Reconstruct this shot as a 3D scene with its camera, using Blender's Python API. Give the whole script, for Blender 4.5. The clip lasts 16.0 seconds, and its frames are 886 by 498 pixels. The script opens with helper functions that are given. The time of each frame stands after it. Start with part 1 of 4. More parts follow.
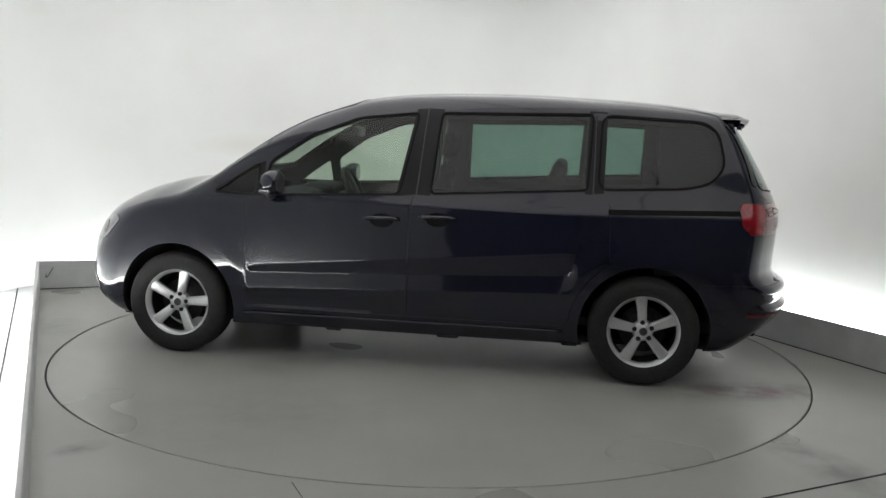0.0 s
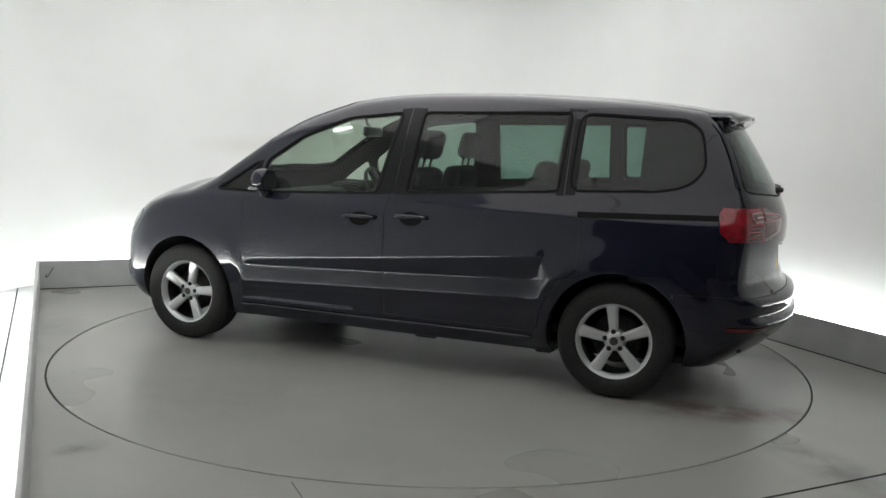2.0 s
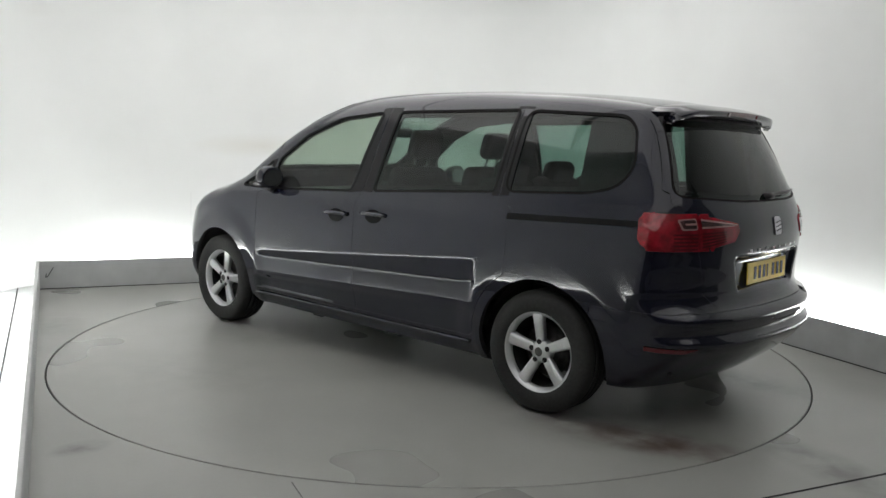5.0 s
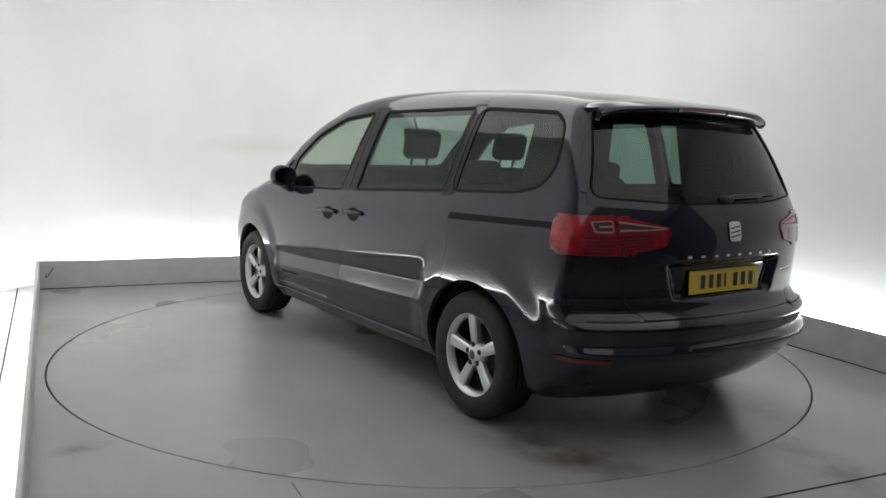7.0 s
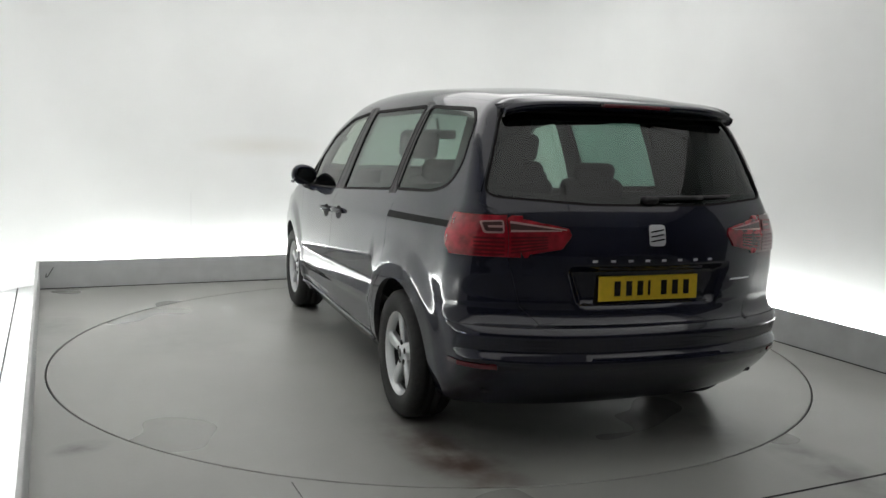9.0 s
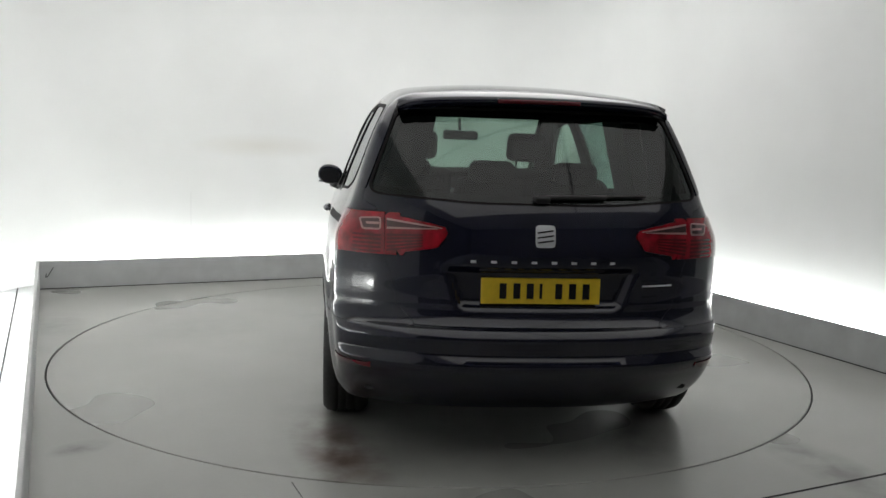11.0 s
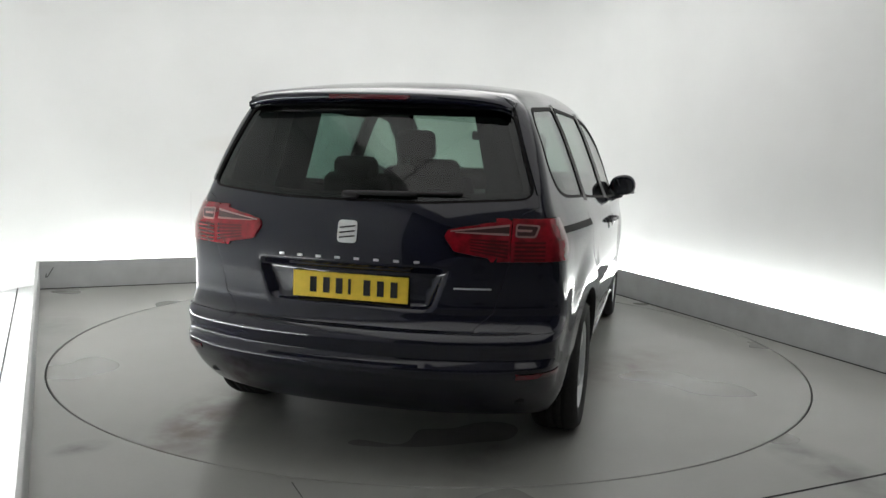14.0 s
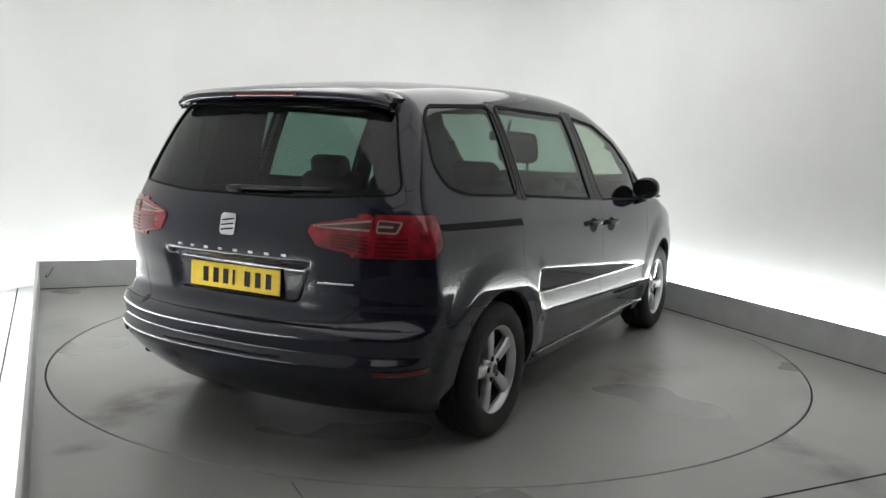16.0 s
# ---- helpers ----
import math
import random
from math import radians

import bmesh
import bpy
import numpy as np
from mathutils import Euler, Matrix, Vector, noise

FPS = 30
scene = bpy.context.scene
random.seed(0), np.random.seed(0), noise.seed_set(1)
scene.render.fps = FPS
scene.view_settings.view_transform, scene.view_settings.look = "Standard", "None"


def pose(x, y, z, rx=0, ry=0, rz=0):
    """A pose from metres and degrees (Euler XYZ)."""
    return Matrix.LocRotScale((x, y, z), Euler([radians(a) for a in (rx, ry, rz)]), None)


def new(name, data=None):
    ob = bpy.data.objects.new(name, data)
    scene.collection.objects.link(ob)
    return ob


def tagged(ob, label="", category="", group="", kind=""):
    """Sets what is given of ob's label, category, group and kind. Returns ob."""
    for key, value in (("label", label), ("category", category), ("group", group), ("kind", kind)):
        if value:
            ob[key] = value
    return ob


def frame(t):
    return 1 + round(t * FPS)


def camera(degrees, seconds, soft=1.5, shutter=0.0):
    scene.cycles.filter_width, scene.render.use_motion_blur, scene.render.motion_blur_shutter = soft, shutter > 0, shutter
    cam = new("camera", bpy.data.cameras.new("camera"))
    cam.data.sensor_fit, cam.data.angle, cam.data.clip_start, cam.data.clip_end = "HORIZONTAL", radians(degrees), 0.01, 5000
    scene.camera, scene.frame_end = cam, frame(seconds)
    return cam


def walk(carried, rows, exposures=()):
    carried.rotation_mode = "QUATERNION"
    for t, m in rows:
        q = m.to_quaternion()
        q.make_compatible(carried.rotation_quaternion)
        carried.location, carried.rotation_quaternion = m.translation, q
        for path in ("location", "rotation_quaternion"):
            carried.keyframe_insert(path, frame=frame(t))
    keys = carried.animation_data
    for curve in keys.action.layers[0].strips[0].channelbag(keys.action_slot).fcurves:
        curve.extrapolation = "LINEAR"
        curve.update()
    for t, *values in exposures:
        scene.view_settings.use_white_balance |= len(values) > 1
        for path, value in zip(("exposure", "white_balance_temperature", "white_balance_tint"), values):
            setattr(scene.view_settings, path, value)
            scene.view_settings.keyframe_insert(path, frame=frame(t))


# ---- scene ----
FOV = 55.47
SECONDS = 16.0
cam = camera(FOV, SECONDS, soft=1.5)
EYE = Vector((0.0, -5.7013, 1.4097))


def camera_pose():
    """The fixed camera: yaw, downward tilt and roll as fitted."""
    pitch, roll, yaw = radians(7.426), radians(1.835), radians(0.773)
    ahead = Vector((math.sin(yaw) * math.cos(pitch), math.cos(yaw) * math.cos(pitch), -math.sin(pitch)))
    right = Vector((math.cos(yaw), -math.sin(yaw), 0))
    above = right.cross(ahead)
    r2 = right * math.cos(roll) + above * math.sin(roll)
    u2 = above * math.cos(roll) - right * math.sin(roll)
    m = Matrix((r2, u2, -ahead)).transposed().to_4x4()
    m.translation = EYE
    return m


walk(cam, [(0.0, camera_pose()), (SECONDS, camera_pose())], exposures=[(0.0, 0.0), (SECONDS, 0.0)])

# ---------------------------------------------------------------- world
world = bpy.data.worlds.new("world")
scene.world = world
world.use_nodes = True
world.node_tree.nodes["Background"].inputs[0].default_value = (0.02, 0.02, 0.02, 1)
world.node_tree.nodes["Background"].inputs[1].default_value = 0.3

# ---------------------------------------------------------------- materials


def material(name, color, rough=0.5, metal=0.0, coat=0.0, noise_scale=0.0, vary=0.0, bump=0.0, emit=0.0, alpha=1.0, rough_vary=0.0):
    m = bpy.data.materials.new(name)
    m.use_nodes = True
    nt = m.node_tree
    b = nt.nodes["Principled BSDF"]
    b.inputs["Base Color"].default_value = (*color, 1)
    b.inputs["Roughness"].default_value = rough
    b.inputs["Metallic"].default_value = metal
    b.inputs["Coat Weight"].default_value = coat
    b.inputs["Coat Roughness"].default_value = 0.05
    b.inputs["Coat IOR"].default_value = 1.58
    if emit:
        b.inputs["Emission Color"].default_value = (*color, 1)
        b.inputs["Emission Strength"].default_value = emit
    if noise_scale:
        co = nt.nodes.new("ShaderNodeTexCoord")
        n1 = nt.nodes.new("ShaderNodeTexNoise")
        n1.inputs["Scale"].default_value = noise_scale
        n1.inputs["Detail"].default_value = 6
        nt.links.new(co.outputs["Object"], n1.inputs["Vector"])
        if vary:
            ramp = nt.nodes.new("ShaderNodeMapRange")
            ramp.inputs[1].default_value, ramp.inputs[2].default_value = 0.3, 0.7
            ramp.inputs[3].default_value, ramp.inputs[4].default_value = 1 - vary, 1 + vary
            nt.links.new(n1.outputs["Fac"], ramp.inputs[0])
            mul = nt.nodes.new("ShaderNodeVectorMath")
            mul.operation = "SCALE"
            mul.inputs[0].default_value = color
            nt.links.new(ramp.outputs[0], mul.inputs["Scale"])
            nt.links.new(mul.outputs[0], b.inputs["Base Color"])
        if rough_vary:
            r2 = nt.nodes.new("ShaderNodeMapRange")
            r2.inputs[1].default_value, r2.inputs[2].default_value = 0.3, 0.7
            r2.inputs[3].default_value, r2.inputs[4].default_value = rough - rough_vary, rough + rough_vary
            nt.links.new(n1.outputs["Fac"], r2.inputs[0])
            nt.links.new(r2.outputs[0], b.inputs["Roughness"])
        if bump:
            bp = nt.nodes.new("ShaderNodeBump")
            bp.inputs["Strength"].default_value = bump
            bp.inputs["Distance"].default_value = 0.004
            nt.links.new(n1.outputs["Fac"], bp.inputs["Height"])
            nt.links.new(bp.outputs[0], b.inputs["Normal"])
    return m


def glass_material(name, tint, rough=0.0, alpha=0.55):
    """Tinted car glass: part clear, part reflecting, by Fresnel."""
    m = bpy.data.materials.new(name)
    m.use_nodes = True
    nt = m.node_tree
    nt.nodes.remove(nt.nodes["Principled BSDF"])
    out = nt.nodes["Material Output"]
    tr = nt.nodes.new("ShaderNodeBsdfTransparent")
    tr.inputs[0].default_value = (*tint, 1)
    gl = nt.nodes.new("ShaderNodeBsdfGlossy")
    gl.inputs["Roughness"].default_value = 0.02
    lw = nt.nodes.new("ShaderNodeLayerWeight")
    lw.inputs[0].default_value = 0.5
    pw = nt.nodes.new("ShaderNodeMath")
    pw.operation = "POWER"
    pw.inputs[1].default_value = 5.0
    nt.links.new(lw.outputs["Facing"], pw.inputs[0])
    fr = nt.nodes.new("ShaderNodeMath")
    fr.operation = "MULTIPLY_ADD"
    fr.inputs[1].default_value, fr.inputs[2].default_value = 0.94, 0.055
    nt.links.new(pw.outputs[0], fr.inputs[0])
    mix = nt.nodes.new("ShaderNodeMixShader")
    nt.links.new(fr.outputs[0], mix.inputs[0])
    nt.links.new(tr.outputs[0], mix.inputs[1])
    nt.links.new(gl.outputs[0], mix.inputs[2])
    nt.links.new(mix.outputs[0], out.inputs[0])
    return m


PAINT = material("navy_paint", (0.0050, 0.0062, 0.0175), rough=0.5, coat=1.0, noise_scale=900, vary=0.25)
PAINT.node_tree.nodes["Principled BSDF"].inputs["Specular IOR Level"].default_value = 0.05
BLACK = material("black_plastic", (0.012, 0.012, 0.013), rough=0.45, noise_scale=300, vary=0.2, bump=0.1)
SEAL = material("window_rubber", (0.006, 0.006, 0.006), rough=0.6)
SEAL.node_tree.nodes["Principled BSDF"].inputs["Specular IOR Level"].default_value = 0.12
GLOSS_BLACK = material("gloss_black", (0.008, 0.008, 0.009), rough=0.12)
PILLAR = material("pillar_film", (0.008, 0.008, 0.009), rough=0.3, noise_scale=300, vary=0.2)
PILLAR.node_tree.nodes["Principled BSDF"].inputs["Specular IOR Level"].default_value = 0.25
RUBBER = material("tyre_rubber", (0.014, 0.014, 0.014), rough=0.75, noise_scale=60, vary=0.3, bump=0.15)
SILVER = material("silver_alloy", (0.64, 0.65, 0.66), rough=0.28, metal=0.6, noise_scale=200, vary=0.08)
MIRROR = material("door_mirror_glass", (0.35, 0.36, 0.37), rough=0.04, metal=1.0)
CHROME = material("chrome", (0.75, 0.76, 0.77), rough=0.1, metal=1.0)
# silver rim's inside, with the shade behind the spokes put into its colour
BARREL_SHADE = material("dark_rim_barrel", (0.03, 0.03, 0.031), rough=0.5, metal=0.6, noise_scale=50, vary=0.3)
BADGE = material("satin_silver_badge", (0.72, 0.73, 0.74), rough=0.38, metal=0.35)
STEEL = material("brake_steel", (0.10, 0.097, 0.094), rough=0.45, metal=0.8, noise_scale=40, vary=0.3)
DARK_TRIM = material("interior_trim", (0.02, 0.02, 0.021), rough=0.8, noise_scale=80, vary=0.2, bump=0.2)
FABRIC = material("seat_fabric", (0.022, 0.022, 0.024), rough=0.95, noise_scale=400, vary=0.35, bump=0.3)
RED = material("red_lens", (0.27, 0.004, 0.013), rough=0.14, coat=1.0, noise_scale=24, vary=0.45)
SMOKED = material("smoked_clear_lens", (0.10, 0.045, 0.045), rough=0.12, coat=1.0, metal=0.4)
DARK_RED = material("dark_red_lens", (0.11, 0.003, 0.008), rough=0.12, coat=0.6)
CLEAR_LENS = material("clear_lens", (0.30, 0.30, 0.31), rough=0.15, metal=0.5)
PINK_LENS = material("pink_lens", (0.55, 0.30, 0.30), rough=0.15, metal=0.3)
YELLOW = material("plate_yellow", (0.78, 0.55, 0.03), rough=0.35, noise_scale=40, vary=0.06)
GLASS = glass_material("green_tint_glass", (0.62, 0.70, 0.63))
PRIVACY = glass_material("dark_tint_glass", (0.30, 0.42, 0.375))
LEDGE_GREY = material("grey_painted_board", (0.50, 0.51, 0.51), rough=0.5, noise_scale=6, vary=0.08, bump=0.05)
# for the unseen walls near the camera, dark so the car's rear reflects dark
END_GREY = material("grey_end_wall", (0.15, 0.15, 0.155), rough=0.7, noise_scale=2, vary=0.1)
CEILING = material("ceiling_paint", (0.72, 0.72, 0.72), rough=0.8, noise_scale=2, vary=0.05)
LIGHT = material("light_diffuser", (0.985, 1.0, 0.985), emit=21.0)
CEIL_LIGHT = material("ceiling_diffuser", (1.0, 0.99, 0.98), emit=1.12)
DIM_LIGHT = material("dim_ceiling_diffuser", (1.0, 0.99, 0.98), emit=0.52)


def floor_material(name, stains):
    """Worn grey floor paint: mottled tone, scuffs and a few dark or rusty stains given as (x, y, rx, ry, turn, tone)."""
    m = material(name, (0.23, 0.23, 0.22), rough=0.28)
    nt = m.node_tree
    b = nt.nodes["Principled BSDF"]
    co = nt.nodes.new("ShaderNodeTexCoord")

    def tex(scale, detail=6, stretch=None):
        n = nt.nodes.new("ShaderNodeTexNoise")
        n.inputs["Scale"].default_value = scale
        n.inputs["Detail"].default_value = detail
        if stretch:
            mp = nt.nodes.new("ShaderNodeMapping")
            mp.inputs["Scale"].default_value = stretch
            nt.links.new(co.outputs["Object"], mp.inputs[0])
            nt.links.new(mp.outputs[0], n.inputs["Vector"])
        else:
            nt.links.new(co.outputs["Object"], n.inputs["Vector"])
        return n.outputs["Fac"]

    def rng(src, a, b_, c, d):
        r = nt.nodes.new("ShaderNodeMapRange")
        for k, v in zip((1, 2, 3, 4), (a, b_, c, d)):
            r.inputs[k].default_value = v
        nt.links.new(src, r.inputs[0])
        return r.outputs[0]

    def math_(op, a, c):
        n = nt.nodes.new("ShaderNodeMath")
        n.operation = op
        for k, v in ((0, a), (1, c)):
            if isinstance(v, (int, float)):
                n.inputs[k].default_value = v
            else:
                nt.links.new(v, n.inputs[k])
        return n.outputs[0]

    big = tex(1.1, 3)
    mid = tex(4, 3)
    fine = tex(60, 4)
    tone = math_("MULTIPLY", rng(big, 0.1, 0.9, 0.86, 1.14), rng(mid, 0.1, 0.9, 0.97, 1.03))
    tone = math_("MULTIPLY", tone, rng(fine, 0.3, 0.7, 0.985, 1.015))
    mix = nt.nodes.new("ShaderNodeVectorMath")
    mix.operation = "SCALE"
    mix.inputs[0].default_value = (0.325, 0.328, 0.308)
    nt.links.new(tone, mix.inputs["Scale"])
    color = mix.outputs[0]
    rough_edge = tex(6, 3)
    for x, y, rx, ry, turn, rgb, amount in stains:
        mp = nt.nodes.new("ShaderNodeMapping")
        mp.vector_type = "TEXTURE"
        mp.inputs["Location"].default_value = (x, y, 0)
        mp.inputs["Rotation"].default_value = (0, 0, radians(turn))
        mp.inputs["Scale"].default_value = (rx, ry, 1)
        nt.links.new(co.outputs["Object"], mp.inputs[0])
        ln = nt.nodes.new("ShaderNodeVectorMath")
        ln.operation = "LENGTH"
        nt.links.new(mp.outputs[0], ln.inputs[0])
        soft = rng(ln.outputs["Value"], 0.0, 1.25, 1, 0)
        blot = rng(rough_edge, 0.30, 0.66, 0.1, 1.0)
        fac = math_("MULTIPLY", math_("MULTIPLY", soft, blot), amount)
        mx = nt.nodes.new("ShaderNodeMix")
        mx.data_type = "RGBA"
        nt.links.new(fac, mx.inputs[0])
        nt.links.new(color, mx.inputs[6])
        mx.inputs[7].default_value = (*rgb, 1)
        color = mx.outputs[2]
    nt.links.new(color, b.inputs["Base Color"])
    nt.links.new(rng(tex(0.8, 2), 0.1, 0.9, 0.20, 0.42), b.inputs["Roughness"])
    bp = nt.nodes.new("ShaderNodeBump")
    bp.inputs["Strength"].default_value = 0.02
    bp.inputs["Distance"].default_value = 0.01
    nt.links.new(tex(2, 1), bp.inputs["Height"])
    nt.links.new(bp.outputs[0], b.inputs["Normal"])
    return m




def smeared_wall():
    """White wall paint with one faint brownish smear on the back wall."""
    m = material("white_wall", (0.83, 0.84, 0.83), rough=0.6, noise_scale=1.2, vary=0.03, bump=0.02)
    nt = m.node_tree
    b = nt.nodes["Principled BSDF"]
    paint = b.inputs["Base Color"].links[0].from_socket
    co = nt.nodes.new("ShaderNodeTexCoord")
    mp = nt.nodes.new("ShaderNodeMapping")
    mp.vector_type = "TEXTURE"
    mp.inputs["Location"].default_value = (-0.43, 3.25, 1.285)
    mp.inputs["Scale"].default_value = (0.75, 0.6, 0.13)
    nt.links.new(co.outputs["Object"], mp.inputs[0])
    ln = nt.nodes.new("ShaderNodeVectorMath")
    ln.operation = "LENGTH"
    nt.links.new(mp.outputs[0], ln.inputs[0])
    r = nt.nodes.new("ShaderNodeMapRange")
    for k, v in zip((1, 2, 3, 4), (0.0, 1.0, 0.55, 0.0)):
        r.inputs[k].default_value = v
    nt.links.new(ln.outputs["Value"], r.inputs[0])
    mx = nt.nodes.new("ShaderNodeMix")
    mx.data_type = "RGBA"
    nt.links.new(r.outputs[0], mx.inputs[0])
    nt.links.new(paint, mx.inputs[6])
    mx.inputs[7].default_value = (0.70, 0.68, 0.62, 1)
    nt.links.new(mx.outputs[2], b.inputs["Base Color"])
    return m


WHITE_WALL = smeared_wall()
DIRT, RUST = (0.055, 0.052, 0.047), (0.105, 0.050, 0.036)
FLOOR = floor_material("painted_floor", [(0.81, -2.62, 0.15, 0.48, -4, DIRT, 0.75), (0.6, -2.25, 0.2, 0.12, 20, DIRT, 0.5), (-2.26, -1.28, 0.12, 0.08, 20, DIRT, 1.0), (-2.33, 1.33, 0.22, 0.4, 0, DIRT, 0.5), (-0.5, -2.75, 0.4, 0.1, 8, RUST, 0.5)])
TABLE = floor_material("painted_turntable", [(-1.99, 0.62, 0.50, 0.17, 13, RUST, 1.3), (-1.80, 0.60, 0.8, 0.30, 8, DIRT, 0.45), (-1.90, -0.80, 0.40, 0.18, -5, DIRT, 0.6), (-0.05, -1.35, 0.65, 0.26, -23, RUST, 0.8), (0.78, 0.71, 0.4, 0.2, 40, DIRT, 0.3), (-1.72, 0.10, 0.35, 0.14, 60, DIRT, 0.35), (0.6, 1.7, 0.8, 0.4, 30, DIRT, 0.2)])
JOINT = material("joint_grey", (0.06, 0.06, 0.058), rough=0.7)
GAP = material("dark_gap", (0.015, 0.015, 0.015), rough=0.9)

# ---------------------------------------------------------------- mesh helpers


def mesh_object(name, verts, faces, mats, parent=None, label="", smooth=True, index=None, normals=None):
    me = bpy.data.meshes.new(name)
    me.from_pydata([tuple(map(float, v)) for v in verts], [], [tuple(map(int, f)) for f in faces])
    for m in (mats if isinstance(mats, (list, tuple)) else [mats]):
        me.materials.append(m)
    me.polygons.foreach_set("use_smooth", [smooth] * len(me.polygons))
    if index is not None:
        me.polygons.foreach_set("material_index", index)
    me.update()
    if normals is not None:
        me.normals_split_custom_set_from_vertices([tuple(map(float, v)) for v in normals])
    ob = new(name, me)
    ob.parent = parent
    if label:
        tagged(ob, label)
    return ob


def outward(V, fs):
    """The faces, turned to look out of the car."""
    f = fs[0]
    a, b, c = (np.array(V[k]) for k in f[:3])
    n = np.cross(b - a, c - a)
    return [tuple(q[::-1]) for q in fs] if n @ (a - np.array((0, 0, 0.8))) < 0 else fs


def part(name, bm, mat, parent, label="", smooth=True):
    me = bpy.data.meshes.new(name)
    bmesh.ops.recalc_face_normals(bm, faces=bm.faces[:])
    bm.to_mesh(me)
    bm.free()
    me.materials.append(mat)
    me.polygons.foreach_set("use_smooth", [smooth] * len(me.polygons))
    ob = new(name, me)
    ob.parent = parent
    if label:
        tagged(ob, label)
    return ob


def box_bm(lo, hi, bevel=0.0, segments=2, m=None, bm=None):
    bm = bm or bmesh.new()
    c = [(a + b) / 2 for a, b in zip(lo, hi)]
    d = [(b - a) for a, b in zip(lo, hi)]
    geo = bmesh.ops.create_cube(bm, size=1, matrix=(m or Matrix()) @ Matrix.Translation(c) @ Matrix.Diagonal((*d, 1)))
    if bevel:
        vs = set(geo["verts"])
        es = [e for e in bm.edges if e.verts[0] in vs and e.verts[1] in vs]
        bmesh.ops.bevel(bm, geom=es, offset=bevel, segments=segments, profile=0.5, affect="EDGES")
    return bm


def lathe_bm(profile, n=48, m=None, bm=None, close=False):
    """Turns (radius, y) pairs round the y axis."""
    bm = bm or bmesh.new()
    m = m or Matrix()
    rings = []
    for r, y in profile:
        rings.append([bm.verts.new(m @ Vector((r * math.cos(2 * math.pi * k / n), y, r * math.sin(2 * math.pi * k / n)))) for k in range(n)])
    for a, b in zip(rings, rings[1:] + ([rings[0]] if close else [])):
        for k in range(n):
            bm.faces.new((a[k], a[(k + 1) % n], b[(k + 1) % n], b[k]))
    return bm


def tube_bm(points, radius, n=8, bm=None):
    bm = bm or bmesh.new()
    pts = [Vector(p) for p in points]
    rings = []
    for i, p in enumerate(pts):
        d = (pts[min(i + 1, len(pts) - 1)] - pts[max(i - 1, 0)]).normalized()
        a = d.orthogonal().normalized()
        b = d.cross(a)
        rings.append([bm.verts.new(p + radius * (a * math.cos(2 * math.pi * k / n) + b * math.sin(2 * math.pi * k / n))) for k in range(n)])
    for a, b in zip(rings, rings[1:]):
        for k in range(n):
            bm.faces.new((a[k], a[(k + 1) % n], b[(k + 1) % n], b[k]))
    bm.faces.new(rings[0][::-1])
    bm.faces.new(rings[-1])
    return bm


# ---------------------------------------------------------------- the room
# Corners of the low boards, from the turntable's middle.
ROOM_TURN = 24.3
ROOM = pose(0, 0, 0, 0, 0, ROOM_TURN)
LEFT_W, RIGHT_W, BACK, FRONT, LEDGE_H = 2.455, 2.505, 2.83, -6.6, 0.245
DISC_AT, DISC_R, DISC_GAP = Vector((0.020, 0.0, 0.0)), 2.416, 0.010
TROUGH, CEIL_H, WHITE_END = 0.42, 3.3, -3.7


def room_part(name, bm, mat, label="", smooth=False):
    ob = part(name, bm, mat, None, smooth=smooth)
    ob.matrix_world = ROOM
    return tagged(ob, label, kind="structure")


